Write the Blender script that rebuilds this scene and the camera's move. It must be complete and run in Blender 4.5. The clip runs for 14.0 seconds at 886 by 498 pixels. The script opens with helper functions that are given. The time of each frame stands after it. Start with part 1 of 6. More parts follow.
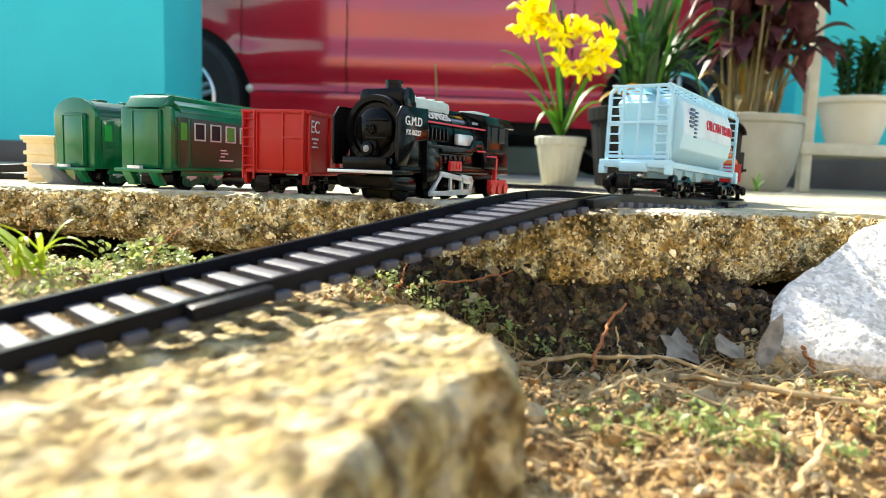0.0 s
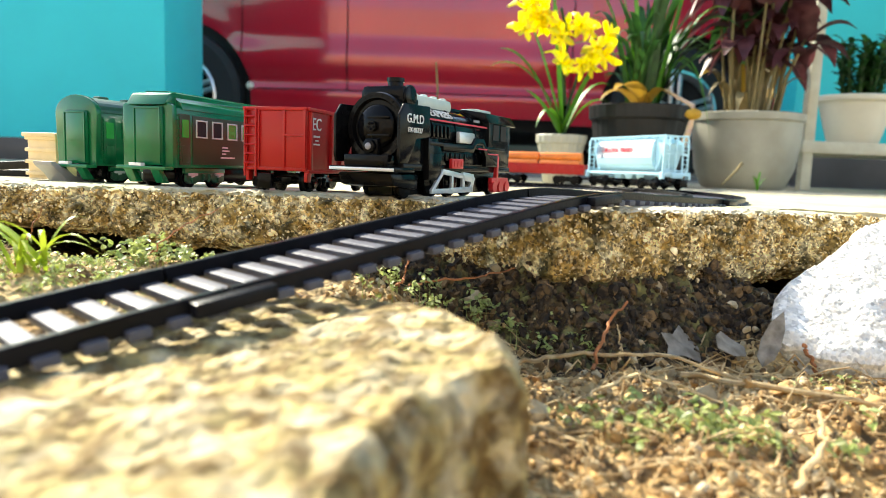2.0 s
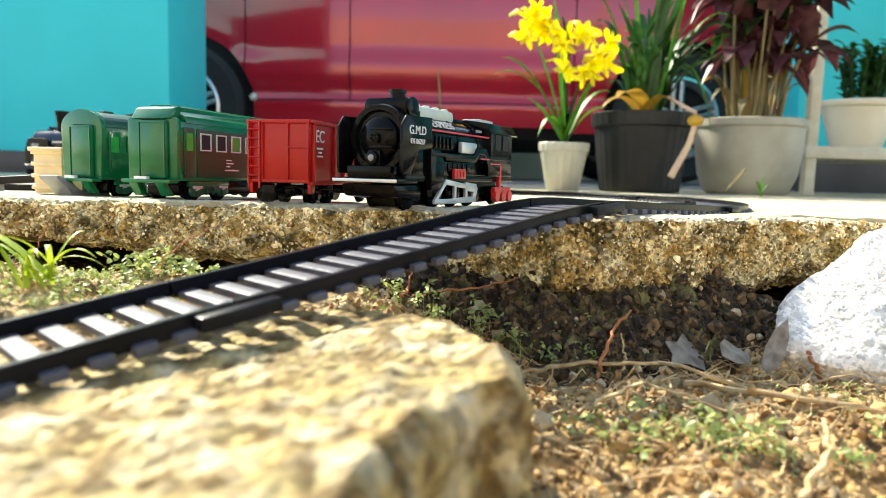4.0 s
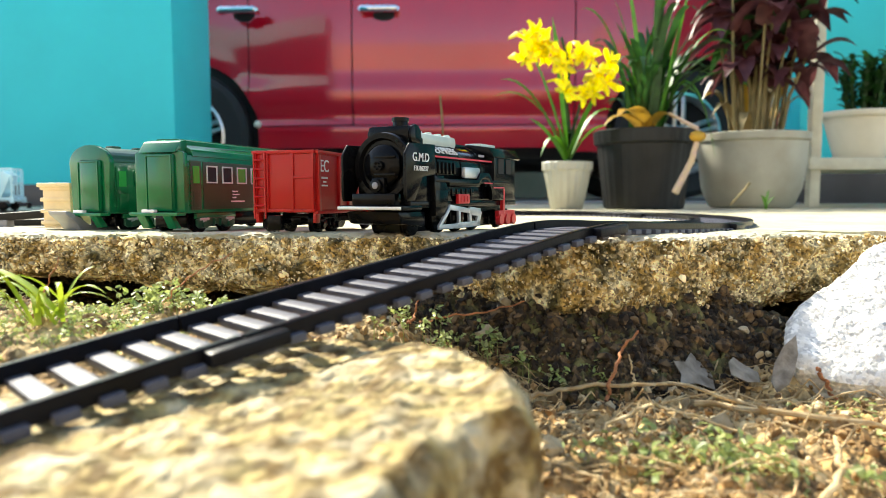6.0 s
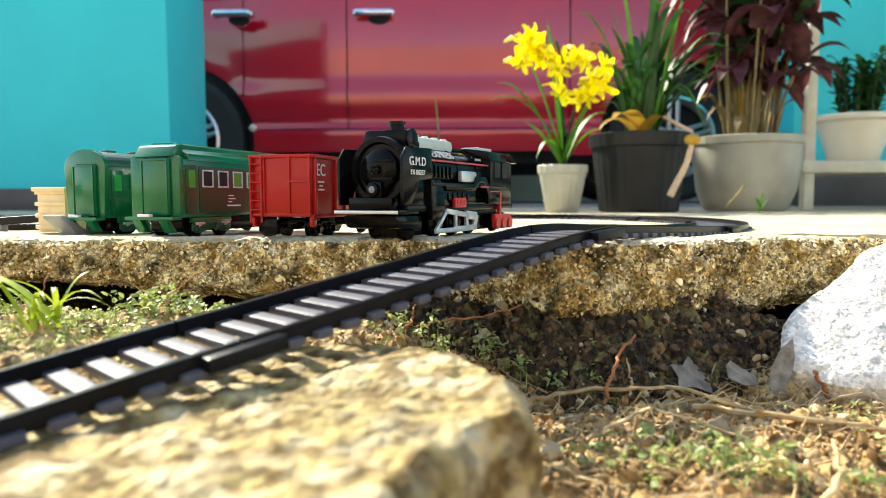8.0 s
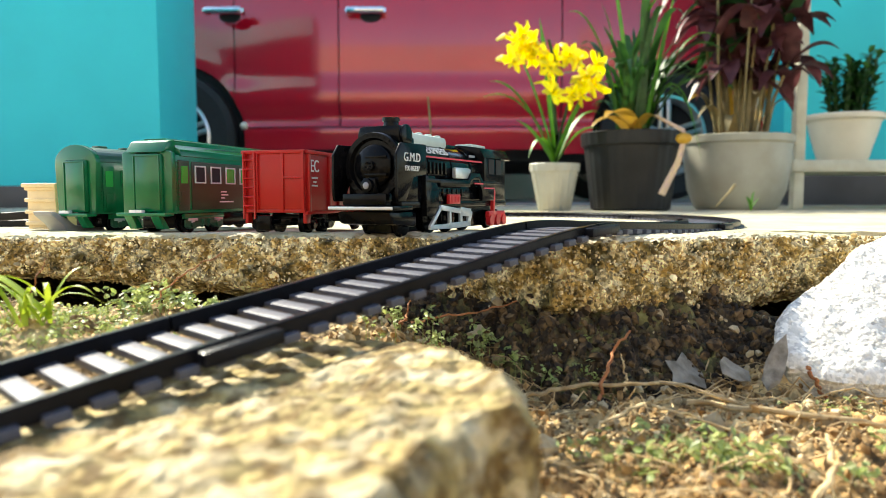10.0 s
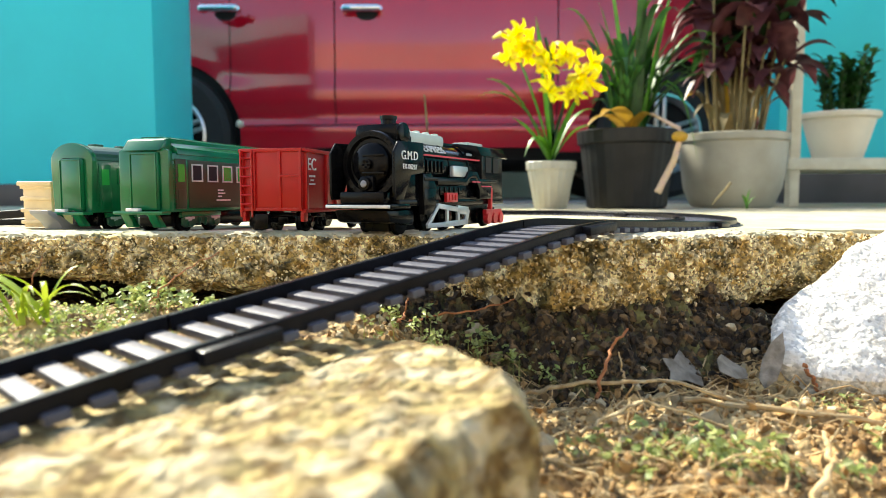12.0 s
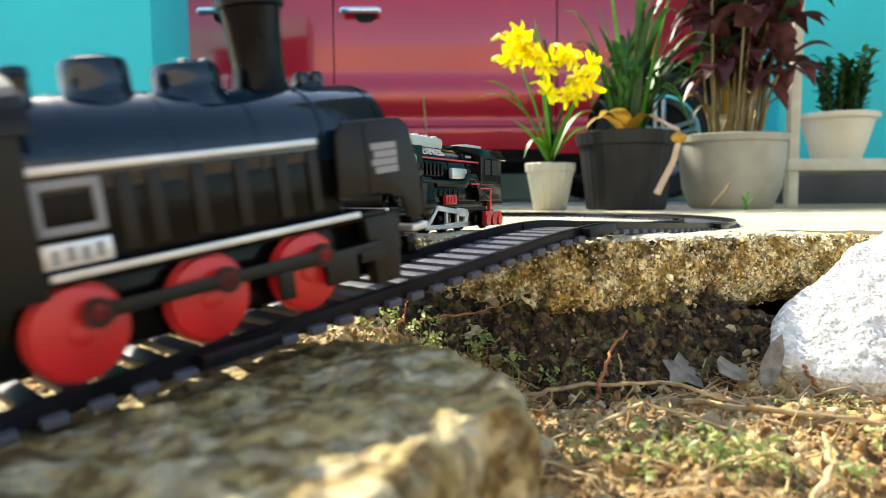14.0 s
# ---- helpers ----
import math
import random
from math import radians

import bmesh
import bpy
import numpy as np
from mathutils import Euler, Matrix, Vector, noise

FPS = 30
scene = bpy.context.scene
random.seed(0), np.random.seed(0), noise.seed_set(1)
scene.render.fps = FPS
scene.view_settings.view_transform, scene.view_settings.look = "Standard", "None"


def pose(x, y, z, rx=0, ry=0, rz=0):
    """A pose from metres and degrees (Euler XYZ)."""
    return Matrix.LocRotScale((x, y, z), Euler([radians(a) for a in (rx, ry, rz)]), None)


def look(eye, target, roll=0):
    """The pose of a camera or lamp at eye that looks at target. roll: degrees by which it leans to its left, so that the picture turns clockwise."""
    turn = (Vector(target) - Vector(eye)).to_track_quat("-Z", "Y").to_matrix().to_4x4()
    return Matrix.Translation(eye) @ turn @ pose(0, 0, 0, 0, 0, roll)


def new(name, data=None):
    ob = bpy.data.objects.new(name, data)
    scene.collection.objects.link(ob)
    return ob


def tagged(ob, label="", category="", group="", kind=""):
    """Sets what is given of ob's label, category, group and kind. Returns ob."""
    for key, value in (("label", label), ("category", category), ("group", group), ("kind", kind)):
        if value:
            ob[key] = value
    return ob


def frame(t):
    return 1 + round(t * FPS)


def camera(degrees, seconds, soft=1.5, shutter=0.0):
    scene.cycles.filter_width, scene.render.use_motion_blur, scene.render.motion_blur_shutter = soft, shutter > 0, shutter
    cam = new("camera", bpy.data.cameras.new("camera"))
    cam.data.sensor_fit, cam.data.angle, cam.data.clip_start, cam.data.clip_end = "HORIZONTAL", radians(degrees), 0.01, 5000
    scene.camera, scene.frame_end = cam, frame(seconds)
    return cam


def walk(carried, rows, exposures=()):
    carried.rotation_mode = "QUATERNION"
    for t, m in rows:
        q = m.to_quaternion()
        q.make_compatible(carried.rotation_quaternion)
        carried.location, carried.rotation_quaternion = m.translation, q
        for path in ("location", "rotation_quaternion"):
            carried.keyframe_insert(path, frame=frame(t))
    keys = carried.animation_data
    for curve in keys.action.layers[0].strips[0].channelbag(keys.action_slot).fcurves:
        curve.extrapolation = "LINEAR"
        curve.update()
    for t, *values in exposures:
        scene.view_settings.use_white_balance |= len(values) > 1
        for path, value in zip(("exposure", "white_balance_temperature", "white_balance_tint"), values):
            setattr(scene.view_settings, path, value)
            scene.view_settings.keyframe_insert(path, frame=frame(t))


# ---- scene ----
cam = camera(66.0, 14.0, soft=0.7, shutter=0.25)
cam.data.dof.use_dof, cam.data.dof.focus_distance, cam.data.dof.aperture_fstop = True, 0.40, 12.0
PATH = [
    (0, (0.0037, 0.0023, 0.0074), (-0.0135, 1.9852, -0.2282), 2.03),
    (0.5, (0.0038, 0.0023, 0.0072), (-0.0137, 1.9850, -0.2296), 2.05),
    (1, (0.0037, 0.0026, 0.0073), (-0.0137, 1.9850, -0.2315), 2.06),
    (1.5, (0.0031, 0.0020, 0.0072), (-0.0131, 1.9844, -0.2323), 2.10),
    (2, (0.0030, 0.0020, 0.0073), (-0.0146, 1.9840, -0.2347), 2.13),
    (2.5, (0.0027, 0.0020, 0.0073), (-0.0146, 1.9839, -0.2358), 2.16),
    (3, (0.0029, 0.0020, 0.0071), (-0.0160, 1.9839, -0.2358), 2.20),
    (5.5, (0.0038, -0.0015, 0.0110), (-0.0477, 1.9881, -0.1514), 0.03),
    (6, (0.0039, -0.0011, 0.0110), (-0.0465, 1.9889, -0.1467), -0.08),
    (6.5, (0.0027, -0.0011, 0.0116), (-0.0449, 1.9893, -0.1416), -0.17),
    (7, (0.0034, -0.0010, 0.0115), (-0.0408, 1.9898, -0.1375), -0.24),
    (7.5, (0.0027, -0.0010, 0.0119), (-0.0365, 1.9901, -0.1358), -0.22),
    (8, (0.0030, -0.0007, 0.0113), (-0.0336, 1.9904, -0.1367), -0.17),
    (10.5, (0.0006, -0.0001, 0.0100), (-0.0040, 1.9908, -0.1446), 0.00),
    (11, (0.0000, 0.0000, 0.0100), (-0.0003, 1.9906, -0.1475), 0.04),
    (11.5, (0.0000, -0.0003, 0.0105), (0.0008, 1.9903, -0.1477), -0.01),
    (12, (0.0006, -0.0003, 0.0101), (0.0005, 1.9904, -0.1474), -0.08),
    (12.5, (0.0004, 0.0001, 0.0099), (0.0004, 1.9907, -0.1477), -0.10),
    (13, (0.0004, -0.0003, 0.0099), (0.0011, 1.9905, -0.1465), -0.12),
    (13.5, (0.0008, -0.0002, 0.0102), (0.0014, 1.9907, -0.1449), -0.19),
    (14, (0.0008, -0.0002, 0.0103), (0.0019, 1.9909, -0.1416), -0.27),
]
walk(cam, [(t, look(eye, target, roll)) for t, eye, target, roll in PATH], exposures=[(0, 1.68, 6950, 5), (3.2, 1.68, 6950, 5), (5.5, 1.62, 6950, 5), (10.5, 1.55, 6950, 5), (14, 1.55, 6950, 5)])

# ---- light ----
SUN_AZ, SUN_EL = radians(-43), radians(42)      # azimuth from +y towards +x
world = bpy.data.worlds.new("sky")
scene.world = world
world.use_nodes = True
wn = world.node_tree.nodes
sky = wn.new("ShaderNodeTexSky")
sky.sky_type, sky.sun_disc, sky.sun_elevation, sky.sun_rotation = "NISHITA", False, SUN_EL, SUN_AZ
wn["Background"].inputs["Strength"].default_value = 0.15
world.node_tree.links.new(sky.outputs[0], wn["Background"].inputs["Color"])
sun = new("sun", bpy.data.lights.new("sun", "SUN"))
sun.data.energy, sun.data.angle, sun.data.color = 4.0, radians(0.53), (1.0, 0.95, 0.86)
sun.matrix_basis = look((0, 0, 5), (-math.sin(SUN_AZ) * math.cos(SUN_EL), -math.cos(SUN_AZ) * math.cos(SUN_EL), 5 - math.sin(SUN_EL)))


# ---- materials ----
def mat(name, colour, rough=0.6, metal=0.0, second=None, scale=60.0, amount=0.5, grain=0.0, grain_scale=900.0, coat=0.0,
        pebble=0.0, pebble_scale=350.0, third=None, third_scale=15.0, spread=0.0, spec=0.5, mottle=(0.55, 1.35)):
    """A surface: base colour blended with a second by noise, a third in large stains, fine relief from noise and pebbles."""
    m = bpy.data.materials.new(name)
    m.use_nodes = True
    nt = m.node_tree
    b = nt.nodes["Principled BSDF"]
    b.inputs["Roughness"].default_value, b.inputs["Metallic"].default_value = rough, metal
    b.inputs["Coat Weight"].default_value, b.inputs["Specular IOR Level"].default_value = coat, spec
    b.inputs["Coat Roughness"].default_value = 0.06
    co = nt.nodes.new("ShaderNodeTexCoord")

    def noise_tex(s, detail=5.0):
        n = nt.nodes.new("ShaderNodeTexNoise")
        n.inputs["Scale"].default_value, n.inputs["Detail"].default_value = s, detail
        nt.links.new(co.outputs["Object"], n.inputs["Vector"])
        return n.outputs["Fac"]

    def ramp(fac, lo, hi):
        r = nt.nodes.new("ShaderNodeMapRange")
        r.inputs["From Min"].default_value, r.inputs["From Max"].default_value = lo, hi
        nt.links.new(fac, r.inputs["Value"])
        return r.outputs["Result"]

    def mix(fac, a, c):
        x = nt.nodes.new("ShaderNodeMix")
        x.data_type = "RGBA"
        for sock, v in ((x.inputs[0], fac), (x.inputs[6], a), (x.inputs[7], c)):
            if isinstance(v, (tuple, float)):
                sock.default_value = (*v, 1) if isinstance(v, tuple) else v
            else:
                nt.links.new(v, sock)
        return x.outputs[2]

    col = colour
    second = second or tuple(0.82 * c for c in colour)
    col = mix(ramp(noise_tex(scale), 0.5 - 0.3 * (1.05 - amount), 0.5 + 0.3 * (1.05 - amount)), col, second)
    if third:
        col = mix(ramp(noise_tex(third_scale, 8.0), 0.48, 0.66), col, third)
    height = None
    if pebble:
        v = nt.nodes.new("ShaderNodeTexVoronoi")
        v.inputs["Scale"].default_value = pebble_scale
        nt.links.new(co.outputs["Object"], v.inputs["Vector"])
        hv = nt.nodes.new("ShaderNodeHueSaturation")
        nt.links.new(col, hv.inputs["Color"])
        r = nt.nodes.new("ShaderNodeMapRange")
        r.inputs["To Min"].default_value, r.inputs["To Max"].default_value = mottle
        nt.links.new(v.outputs["Color"], r.inputs["Value"])
        nt.links.new(r.outputs["Result"], hv.inputs["Value"])
        col = hv.outputs["Color"]
        bump = nt.nodes.new("ShaderNodeBump")
        bump.invert = True
        bump.inputs["Strength"].default_value, bump.inputs["Distance"].default_value = pebble, 0.6 / pebble_scale
        nt.links.new(v.outputs["Distance"], bump.inputs["Height"])
        height = bump.outputs["Normal"]
    if spread:
        info = nt.nodes.new("ShaderNodeNewGeometry")
        hv = nt.nodes.new("ShaderNodeHueSaturation")
        r = nt.nodes.new("ShaderNodeMapRange")
        r.inputs["To Min"].default_value, r.inputs["To Max"].default_value = 1 - spread, 1 + spread
        nt.links.new(info.outputs["Random Per Island"], r.inputs["Value"])
        nt.links.new(r.outputs["Result"], hv.inputs["Value"])
        nt.links.new(col, hv.inputs["Color"])
        col = hv.outputs["Color"]
    if isinstance(col, tuple):
        b.inputs["Base Color"].default_value = (*col, 1)
    else:
        nt.links.new(col, b.inputs["Base Color"])
    if grain:
        bump = nt.nodes.new("ShaderNodeBump")
        bump.inputs["Strength"].default_value, bump.inputs["Distance"].default_value = grain, 0.5 / grain_scale
        nt.links.new(noise_tex(grain_scale, 6.0), bump.inputs["Height"])
        if height:
            nt.links.new(height, bump.inputs["Normal"])
        height = bump.outputs["Normal"]
    if height:
        nt.links.new(height, b.inputs["Normal"])
    nt.links.new(ramp(noise_tex(scale * 2.3), -0.6, 1.6), b.inputs["Roughness"]) if rough < 0 else None
    return m


def leaf_mat(name, colour, second, scale=40.0):
    """A leaf that lets some light through."""
    m = mat(name, colour, 0.45, second=second, scale=scale, spread=0.35)
    nt = m.node_tree
    out, b = nt.nodes["Material Output"], nt.nodes["Principled BSDF"]
    tr, add = nt.nodes.new("ShaderNodeBsdfTranslucent"), nt.nodes.new("ShaderNodeMixShader")
    add.inputs[0].default_value = 0.35
    source = b.inputs["Base Color"].links[0].from_socket
    nt.links.new(source, tr.inputs["Color"])
    nt.links.new(b.outputs[0], add.inputs[1])
    nt.links.new(tr.outputs[0], add.inputs[2])
    nt.links.new(add.outputs[0], out.inputs["Surface"])
    return m


M_SLAB = mat("weathered aggregate concrete", (0.80, 0.67, 0.38), 0.9, second=(0.40, 0.27, 0.085), scale=110, amount=0.9, grain=0.9, pebble=1.0,
             pebble_scale=560, third=(0.075, 0.055, 0.012), third_scale=75, mottle=(0.15, 2.1))
M_APRON = mat("sunlit concrete", (0.54, 0.48, 0.35), 0.9, second=(0.42, 0.36, 0.24), scale=40, grain=0.8, grain_scale=500,
              third=(0.40, 0.38, 0.20), third_scale=7)
M_ROCK = mat("ochre rock", (0.35, 0.265, 0.10), 0.9, second=(0.13, 0.078, 0.018), scale=150, amount=0.8, grain=1.0, grain_scale=420,
             pebble=0.7, pebble_scale=230, third=(0.48, 0.40, 0.24), third_scale=95)
M_STONE = mat("white limewashed stone", (0.78, 0.75, 0.68), 0.9, second=(0.62, 0.58, 0.50), scale=70, grain=1.0, grain_scale=420,
              pebble=0.4, pebble_scale=500)
M_SOIL = mat("brown soil", (0.36, 0.22, 0.08), 0.95, second=(0.15, 0.085, 0.03), scale=70, amount=0.8, grain=1.0, grain_scale=600,
             pebble=0.8, pebble_scale=330, third=(0.54, 0.40, 0.19), third_scale=34, mottle=(0.25, 1.75))
# moist soil, with the shade under the slab painted into its colour
M_HUMUS_SHADE = mat("shade-darkened damp humus", (0.055, 0.034, 0.013), 0.95, second=(0.018, 0.011, 0.005), scale=110, amount=0.85, grain=1.0, grain_scale=700,
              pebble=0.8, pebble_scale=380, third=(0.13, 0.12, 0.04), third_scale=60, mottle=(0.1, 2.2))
M_CRUMB = mat("soil crumb", (0.42, 0.26, 0.10), 0.95, second=(0.18, 0.10, 0.04), scale=200, grain=0.8, grain_scale=1500, spread=0.5)
M_TRACK = mat("black track plastic", (0.003, 0.003, 0.004), 0.3, spec=0.10, grain=0.2, grain_scale=700, second=(0.010, 0.010, 0.013), scale=40)
# lighter and bluer than the rails: sky glare put into the base colour
M_SLEEPER = mat("black plastic with painted sky sheen", (0.060, 0.060, 0.080), 0.45, spec=0.32, grain=0.25, grain_scale=900, second=(0.085, 0.085, 0.10), scale=120)
M_TEAL = mat("teal wall paint", (0.018, 0.54, 0.60), 0.6, second=(0.020, 0.58, 0.64), scale=5, grain=0.25, grain_scale=150)
M_PLASTER = mat("brown wall plaster", (0.26, 0.21, 0.16), 0.9, second=(0.20, 0.16, 0.12), scale=4, grain=0.4, grain_scale=80)
M_RENDER = mat("pale wall render", (0.56, 0.51, 0.45), 0.9, second=(0.48, 0.43, 0.37), scale=3, grain=0.4, grain_scale=80)
M_FLOOR = mat("dark garage concrete", (0.17, 0.165, 0.155), 0.75, second=(0.24, 0.23, 0.21), scale=6, grain=0.3, grain_scale=120)
M_PLINTH = mat("black plinth tile", (0.03, 0.03, 0.034), 0.4, second=(0.05, 0.05, 0.055), scale=8, grain=0.1, grain_scale=100)
M_CARRED = mat("red car paint", (0.44, 0.004, 0.020), 0.16, 0.10, coat=1.0, spec=0.4, second=(0.56, 0.006, 0.020), scale=2)
M_RUBBER = mat("tyre rubber", (0.016, 0.016, 0.017), 0.75, grain=0.3, grain_scale=150)
M_CHROME = mat("chrome", (0.82, 0.82, 0.84), 0.12, 1.0)
M_RIM = mat("alloy rim", (0.62, 0.63, 0.65), 0.3, 0.8, grain=0.05, grain_scale=60)
M_GAP = mat("black gap", (0.008, 0.008, 0.008), 0.8)
M_GLASS = mat("dark car glass", (0.02, 0.022, 0.025), 0.05)

BLACK = mat("black toy plastic", (0.0025, 0.0025, 0.0028), 0.12, spec=0.10, grain=0.08, grain_scale=500, second=(0.007, 0.007, 0.0075), scale=80)
DARKBLUE = mat("blue-black toy plastic", (0.004, 0.014, 0.026), 0.10, spec=0.5, grain=0.06, grain_scale=300)
GREYPL = mat("dull dark grey plastic", (0.014, 0.0132, 0.0118), 0.36, grain=0.1, grain_scale=400, spec=0.2)
GREEN = mat("green toy plastic", (0.001, 0.140, 0.045), 0.16, spec=0.5, grain=0.06, grain_scale=500, second=(0.002, 0.10, 0.034), scale=50)
BROWNGREEN = mat("olive brown print", (0.036, 0.056, 0.030), 0.35, spec=0.3, grain=0.06, grain_scale=500)
RED = mat("red toy plastic", (0.40, 0.006, 0.010), 0.28, spec=0.3, grain=0.06, grain_scale=500, second=(0.38, 0.014, 0.010), scale=50)
WHEELRED = mat("bright red wheel plastic", (0.62, 0.016, 0.02), 0.35, grain=0.05, grain_scale=500)
ORANGE = mat("orange toy plastic", (0.75, 0.20, 0.03), 0.35, grain=0.06, grain_scale=500)
BLUE = mat("pale blue toy plastic", (0.42, 0.66, 0.76), 0.35, grain=0.06, grain_scale=500, second=(0.38, 0.62, 0.73), scale=40)
SILVER = mat("silver paint", (0.62, 0.63, 0.64), 0.3, 0.5, grain=0.08, grain_scale=700)
MINT = mat("pale grey-green plastic", (0.50, 0.58, 0.54), 0.4, grain=0.08, grain_scale=500)
CREAM = mat("cream plastic", (0.80, 0.60, 0.33), 0.45, grain=0.08, grain_scale=400)
WHITE = mat("white print", (0.80, 0.80, 0.78), 0.5)
REDPRINT = mat("red print", (0.62, 0.03, 0.06), 0.5)
BLUEPRINT = mat("dark blue print", (0.05, 0.10, 0.22), 0.5)
BANDWHITE = mat("cool white paint", (0.70, 0.76, 0.78), 0.35, grain=0.06, grain_scale=500)
GREYPL2 = mat("grey plastic", (0.25, 0.25, 0.27), 0.4, grain=0.08, grain_scale=400)
POTWHITE = mat("dusty white plastic pot", (0.40, 0.385, 0.31), 0.5, second=(0.30, 0.28, 0.21), scale=12, grain=0.2, grain_scale=200)
POTCREAM = mat("cream white plastic pot", (0.66, 0.61, 0.48), 0.45, second=(0.74, 0.68, 0.54), scale=12, grain=0.1, grain_scale=200)
POTBLACK = mat("black plastic pot", (0.010, 0.010, 0.0100), 0.45, spec=0.2, second=(0.022, 0.022, 0.021), scale=12, grain=0.2, grain_scale=200)
SHELFPAINT = mat("weathered cream paint", (0.62, 0.60, 0.46), 0.55, second=(0.50, 0.46, 0.33), scale=25, grain=0.25, grain_scale=300)
LEAF = leaf_mat("green leaf", (0.045, 0.18, 0.010), (0.10, 0.28, 0.02))
LEAFDARK = leaf_mat("dark green leaf", (0.014, 0.055, 0.012), (0.03, 0.10, 0.018))
LEAFPURPLE = leaf_mat("purple leaf", (0.075, 0.020, 0.025), (0.15, 0.05, 0.055))
LEAFYELLOW = leaf_mat("yellowing leaf", (0.55, 0.33, 0.03), (0.40, 0.24, 0.04))
PETAL = leaf_mat("yellow petal", (0.93, 0.83, 0.004), (0.92, 0.76, 0.004))
WEED = leaf_mat("weed leaf", (0.25, 0.33, 0.08), (0.44, 0.47, 0.18), 200.0)
STRAW = mat("dry straw", (0.62, 0.48, 0.26), 0.8, second=(0.40, 0.25, 0.10), scale=150, spread=0.4)
ROOT = mat("rust root", (0.42, 0.17, 0.06), 0.8, second=(0.30, 0.11, 0.04), scale=150, spread=0.3)
DRYLEAF = mat("grey dry leaf", (0.31, 0.27, 0.21), 0.85, second=(0.13, 0.105, 0.075), scale=120, grain=0.6, grain_scale=700)
STEM = mat("dry stem", (0.24, 0.18, 0.075), 0.75, second=(0.12, 0.10, 0.035), scale=30, spread=0.3)


# ---- mesh helpers ----
def finish(bm, name, material, smooth=True):
    me = bpy.data.meshes.new(name)
    bm.normal_update()
    bm.to_mesh(me)
    bm.free()
    for f in me.polygons:
        f.use_smooth = smooth
    if smooth:
        me.set_sharp_from_angle(angle=radians(38))
    me.materials.append(material)
    return me


def part(name, bm, material, parent=None, label="", smooth=True):
    ob = new(name, finish(bm, name, material, smooth))
    ob.parent = parent
    return tagged(ob, label)


def thing(name, label, category, m=None, group="", kind=""):
    ob = new(name)
    ob.empty_display_size = 0.01
    ob.matrix_basis = m or Matrix()
    return tagged(ob, label, category, group, kind)


def box(c, s, bevel=0.0, bm=None, m=None):
    """A box at c of size s, its edges bevelled."""
    bm = bm or bmesh.new()
    t = Matrix.LocRotScale(c, None, s)
    made = bmesh.ops.create_cube(bm, size=1, matrix=(m @ t) if m else t)["verts"]
    if bevel:
        es = list({e for v in made for e in v.link_edges})
        bmesh.ops.bevel(bm, geom=es, offset=bevel, segments=2, affect="EDGES", profile=0.6)
    return bm


def rod(a, b, r, r2=None, seg=16, bm=None, bevel=0.0):
    """A round bar or cone from a to b."""
    bm = bm or bmesh.new()
    a, b = Vector(a), Vector(b)
    m = Matrix.Translation((a + b) / 2) @ (b - a).to_track_quat("Z", "Y").to_matrix().to_4x4()
    made = bmesh.ops.create_cone(bm, cap_ends=True, segments=seg, radius1=r, radius2=r if r2 is None else r2, depth=(b - a).length, matrix=m)["verts"]
    if bevel:
        es = [e for e in {e for v in made for e in v.link_edges} if any(len(f.verts) > 4 for f in e.link_faces)]
        bmesh.ops.bevel(bm, geom=es, offset=bevel, segments=2, affect="EDGES", profile=0.5)
    return bm


def lathe(profile, seg=40, bm=None, centre=(0, 0, 0), flute=0.0, flutes=24, cap=True):
    """A turned form from (radius, height) pairs."""
    bm = bm or bmesh.new()
    rings = []
    for r, z in profile:
        rings.append([bm.verts.new((centre[0] + r * (1 + flute * math.cos(flutes * a)) * math.cos(a), centre[1] + r * (1 + flute * math.cos(flutes * a)) * math.sin(a), centre[2] + z))
                      for a in (2 * math.pi * k / seg for k in range(seg))])
    for p, q in zip(rings, rings[1:]):
        for k in range(seg):
            bm.faces.new((p[k], p[(k + 1) % seg], q[(k + 1) % seg], q[k]))
    if cap and profile[0][0] > 0.0001:
        bm.faces.new(rings[0][::-1])
    if cap and profile[-1][0] > 0.0001:
        bm.faces.new(rings[-1])
    return bm


def prism(poly, a, b, axis="x", bm=None, bevel=0.0):
    """A polygon drawn out from a to b along an axis; poly holds the other two coordinates in order."""
    bm = bm or bmesh.new()
    put = {"x": lambda p, w: (w, p[0], p[1]), "y": lambda p, w: (p[0], w, p[1]), "z": lambda p, w: (p[0], p[1], w)}[axis]
    lo, hi = [bm.verts.new(put(p, a)) for p in poly], [bm.verts.new(put(p, b)) for p in poly]
    n = len(poly)
    fs = [bm.faces.new(lo), bm.faces.new(hi[::-1])]
    fs += [bm.faces.new((lo[k], hi[k], hi[(k + 1) % n], lo[(k + 1) % n])) for k in range(n)]
    bmesh.ops.recalc_face_normals(bm, faces=fs)
    if bevel:
        bmesh.ops.bevel(bm, geom=list({e for f in fs for e in f.edges}), offset=bevel, segments=2, affect="EDGES", profile=0.6)
    return bm


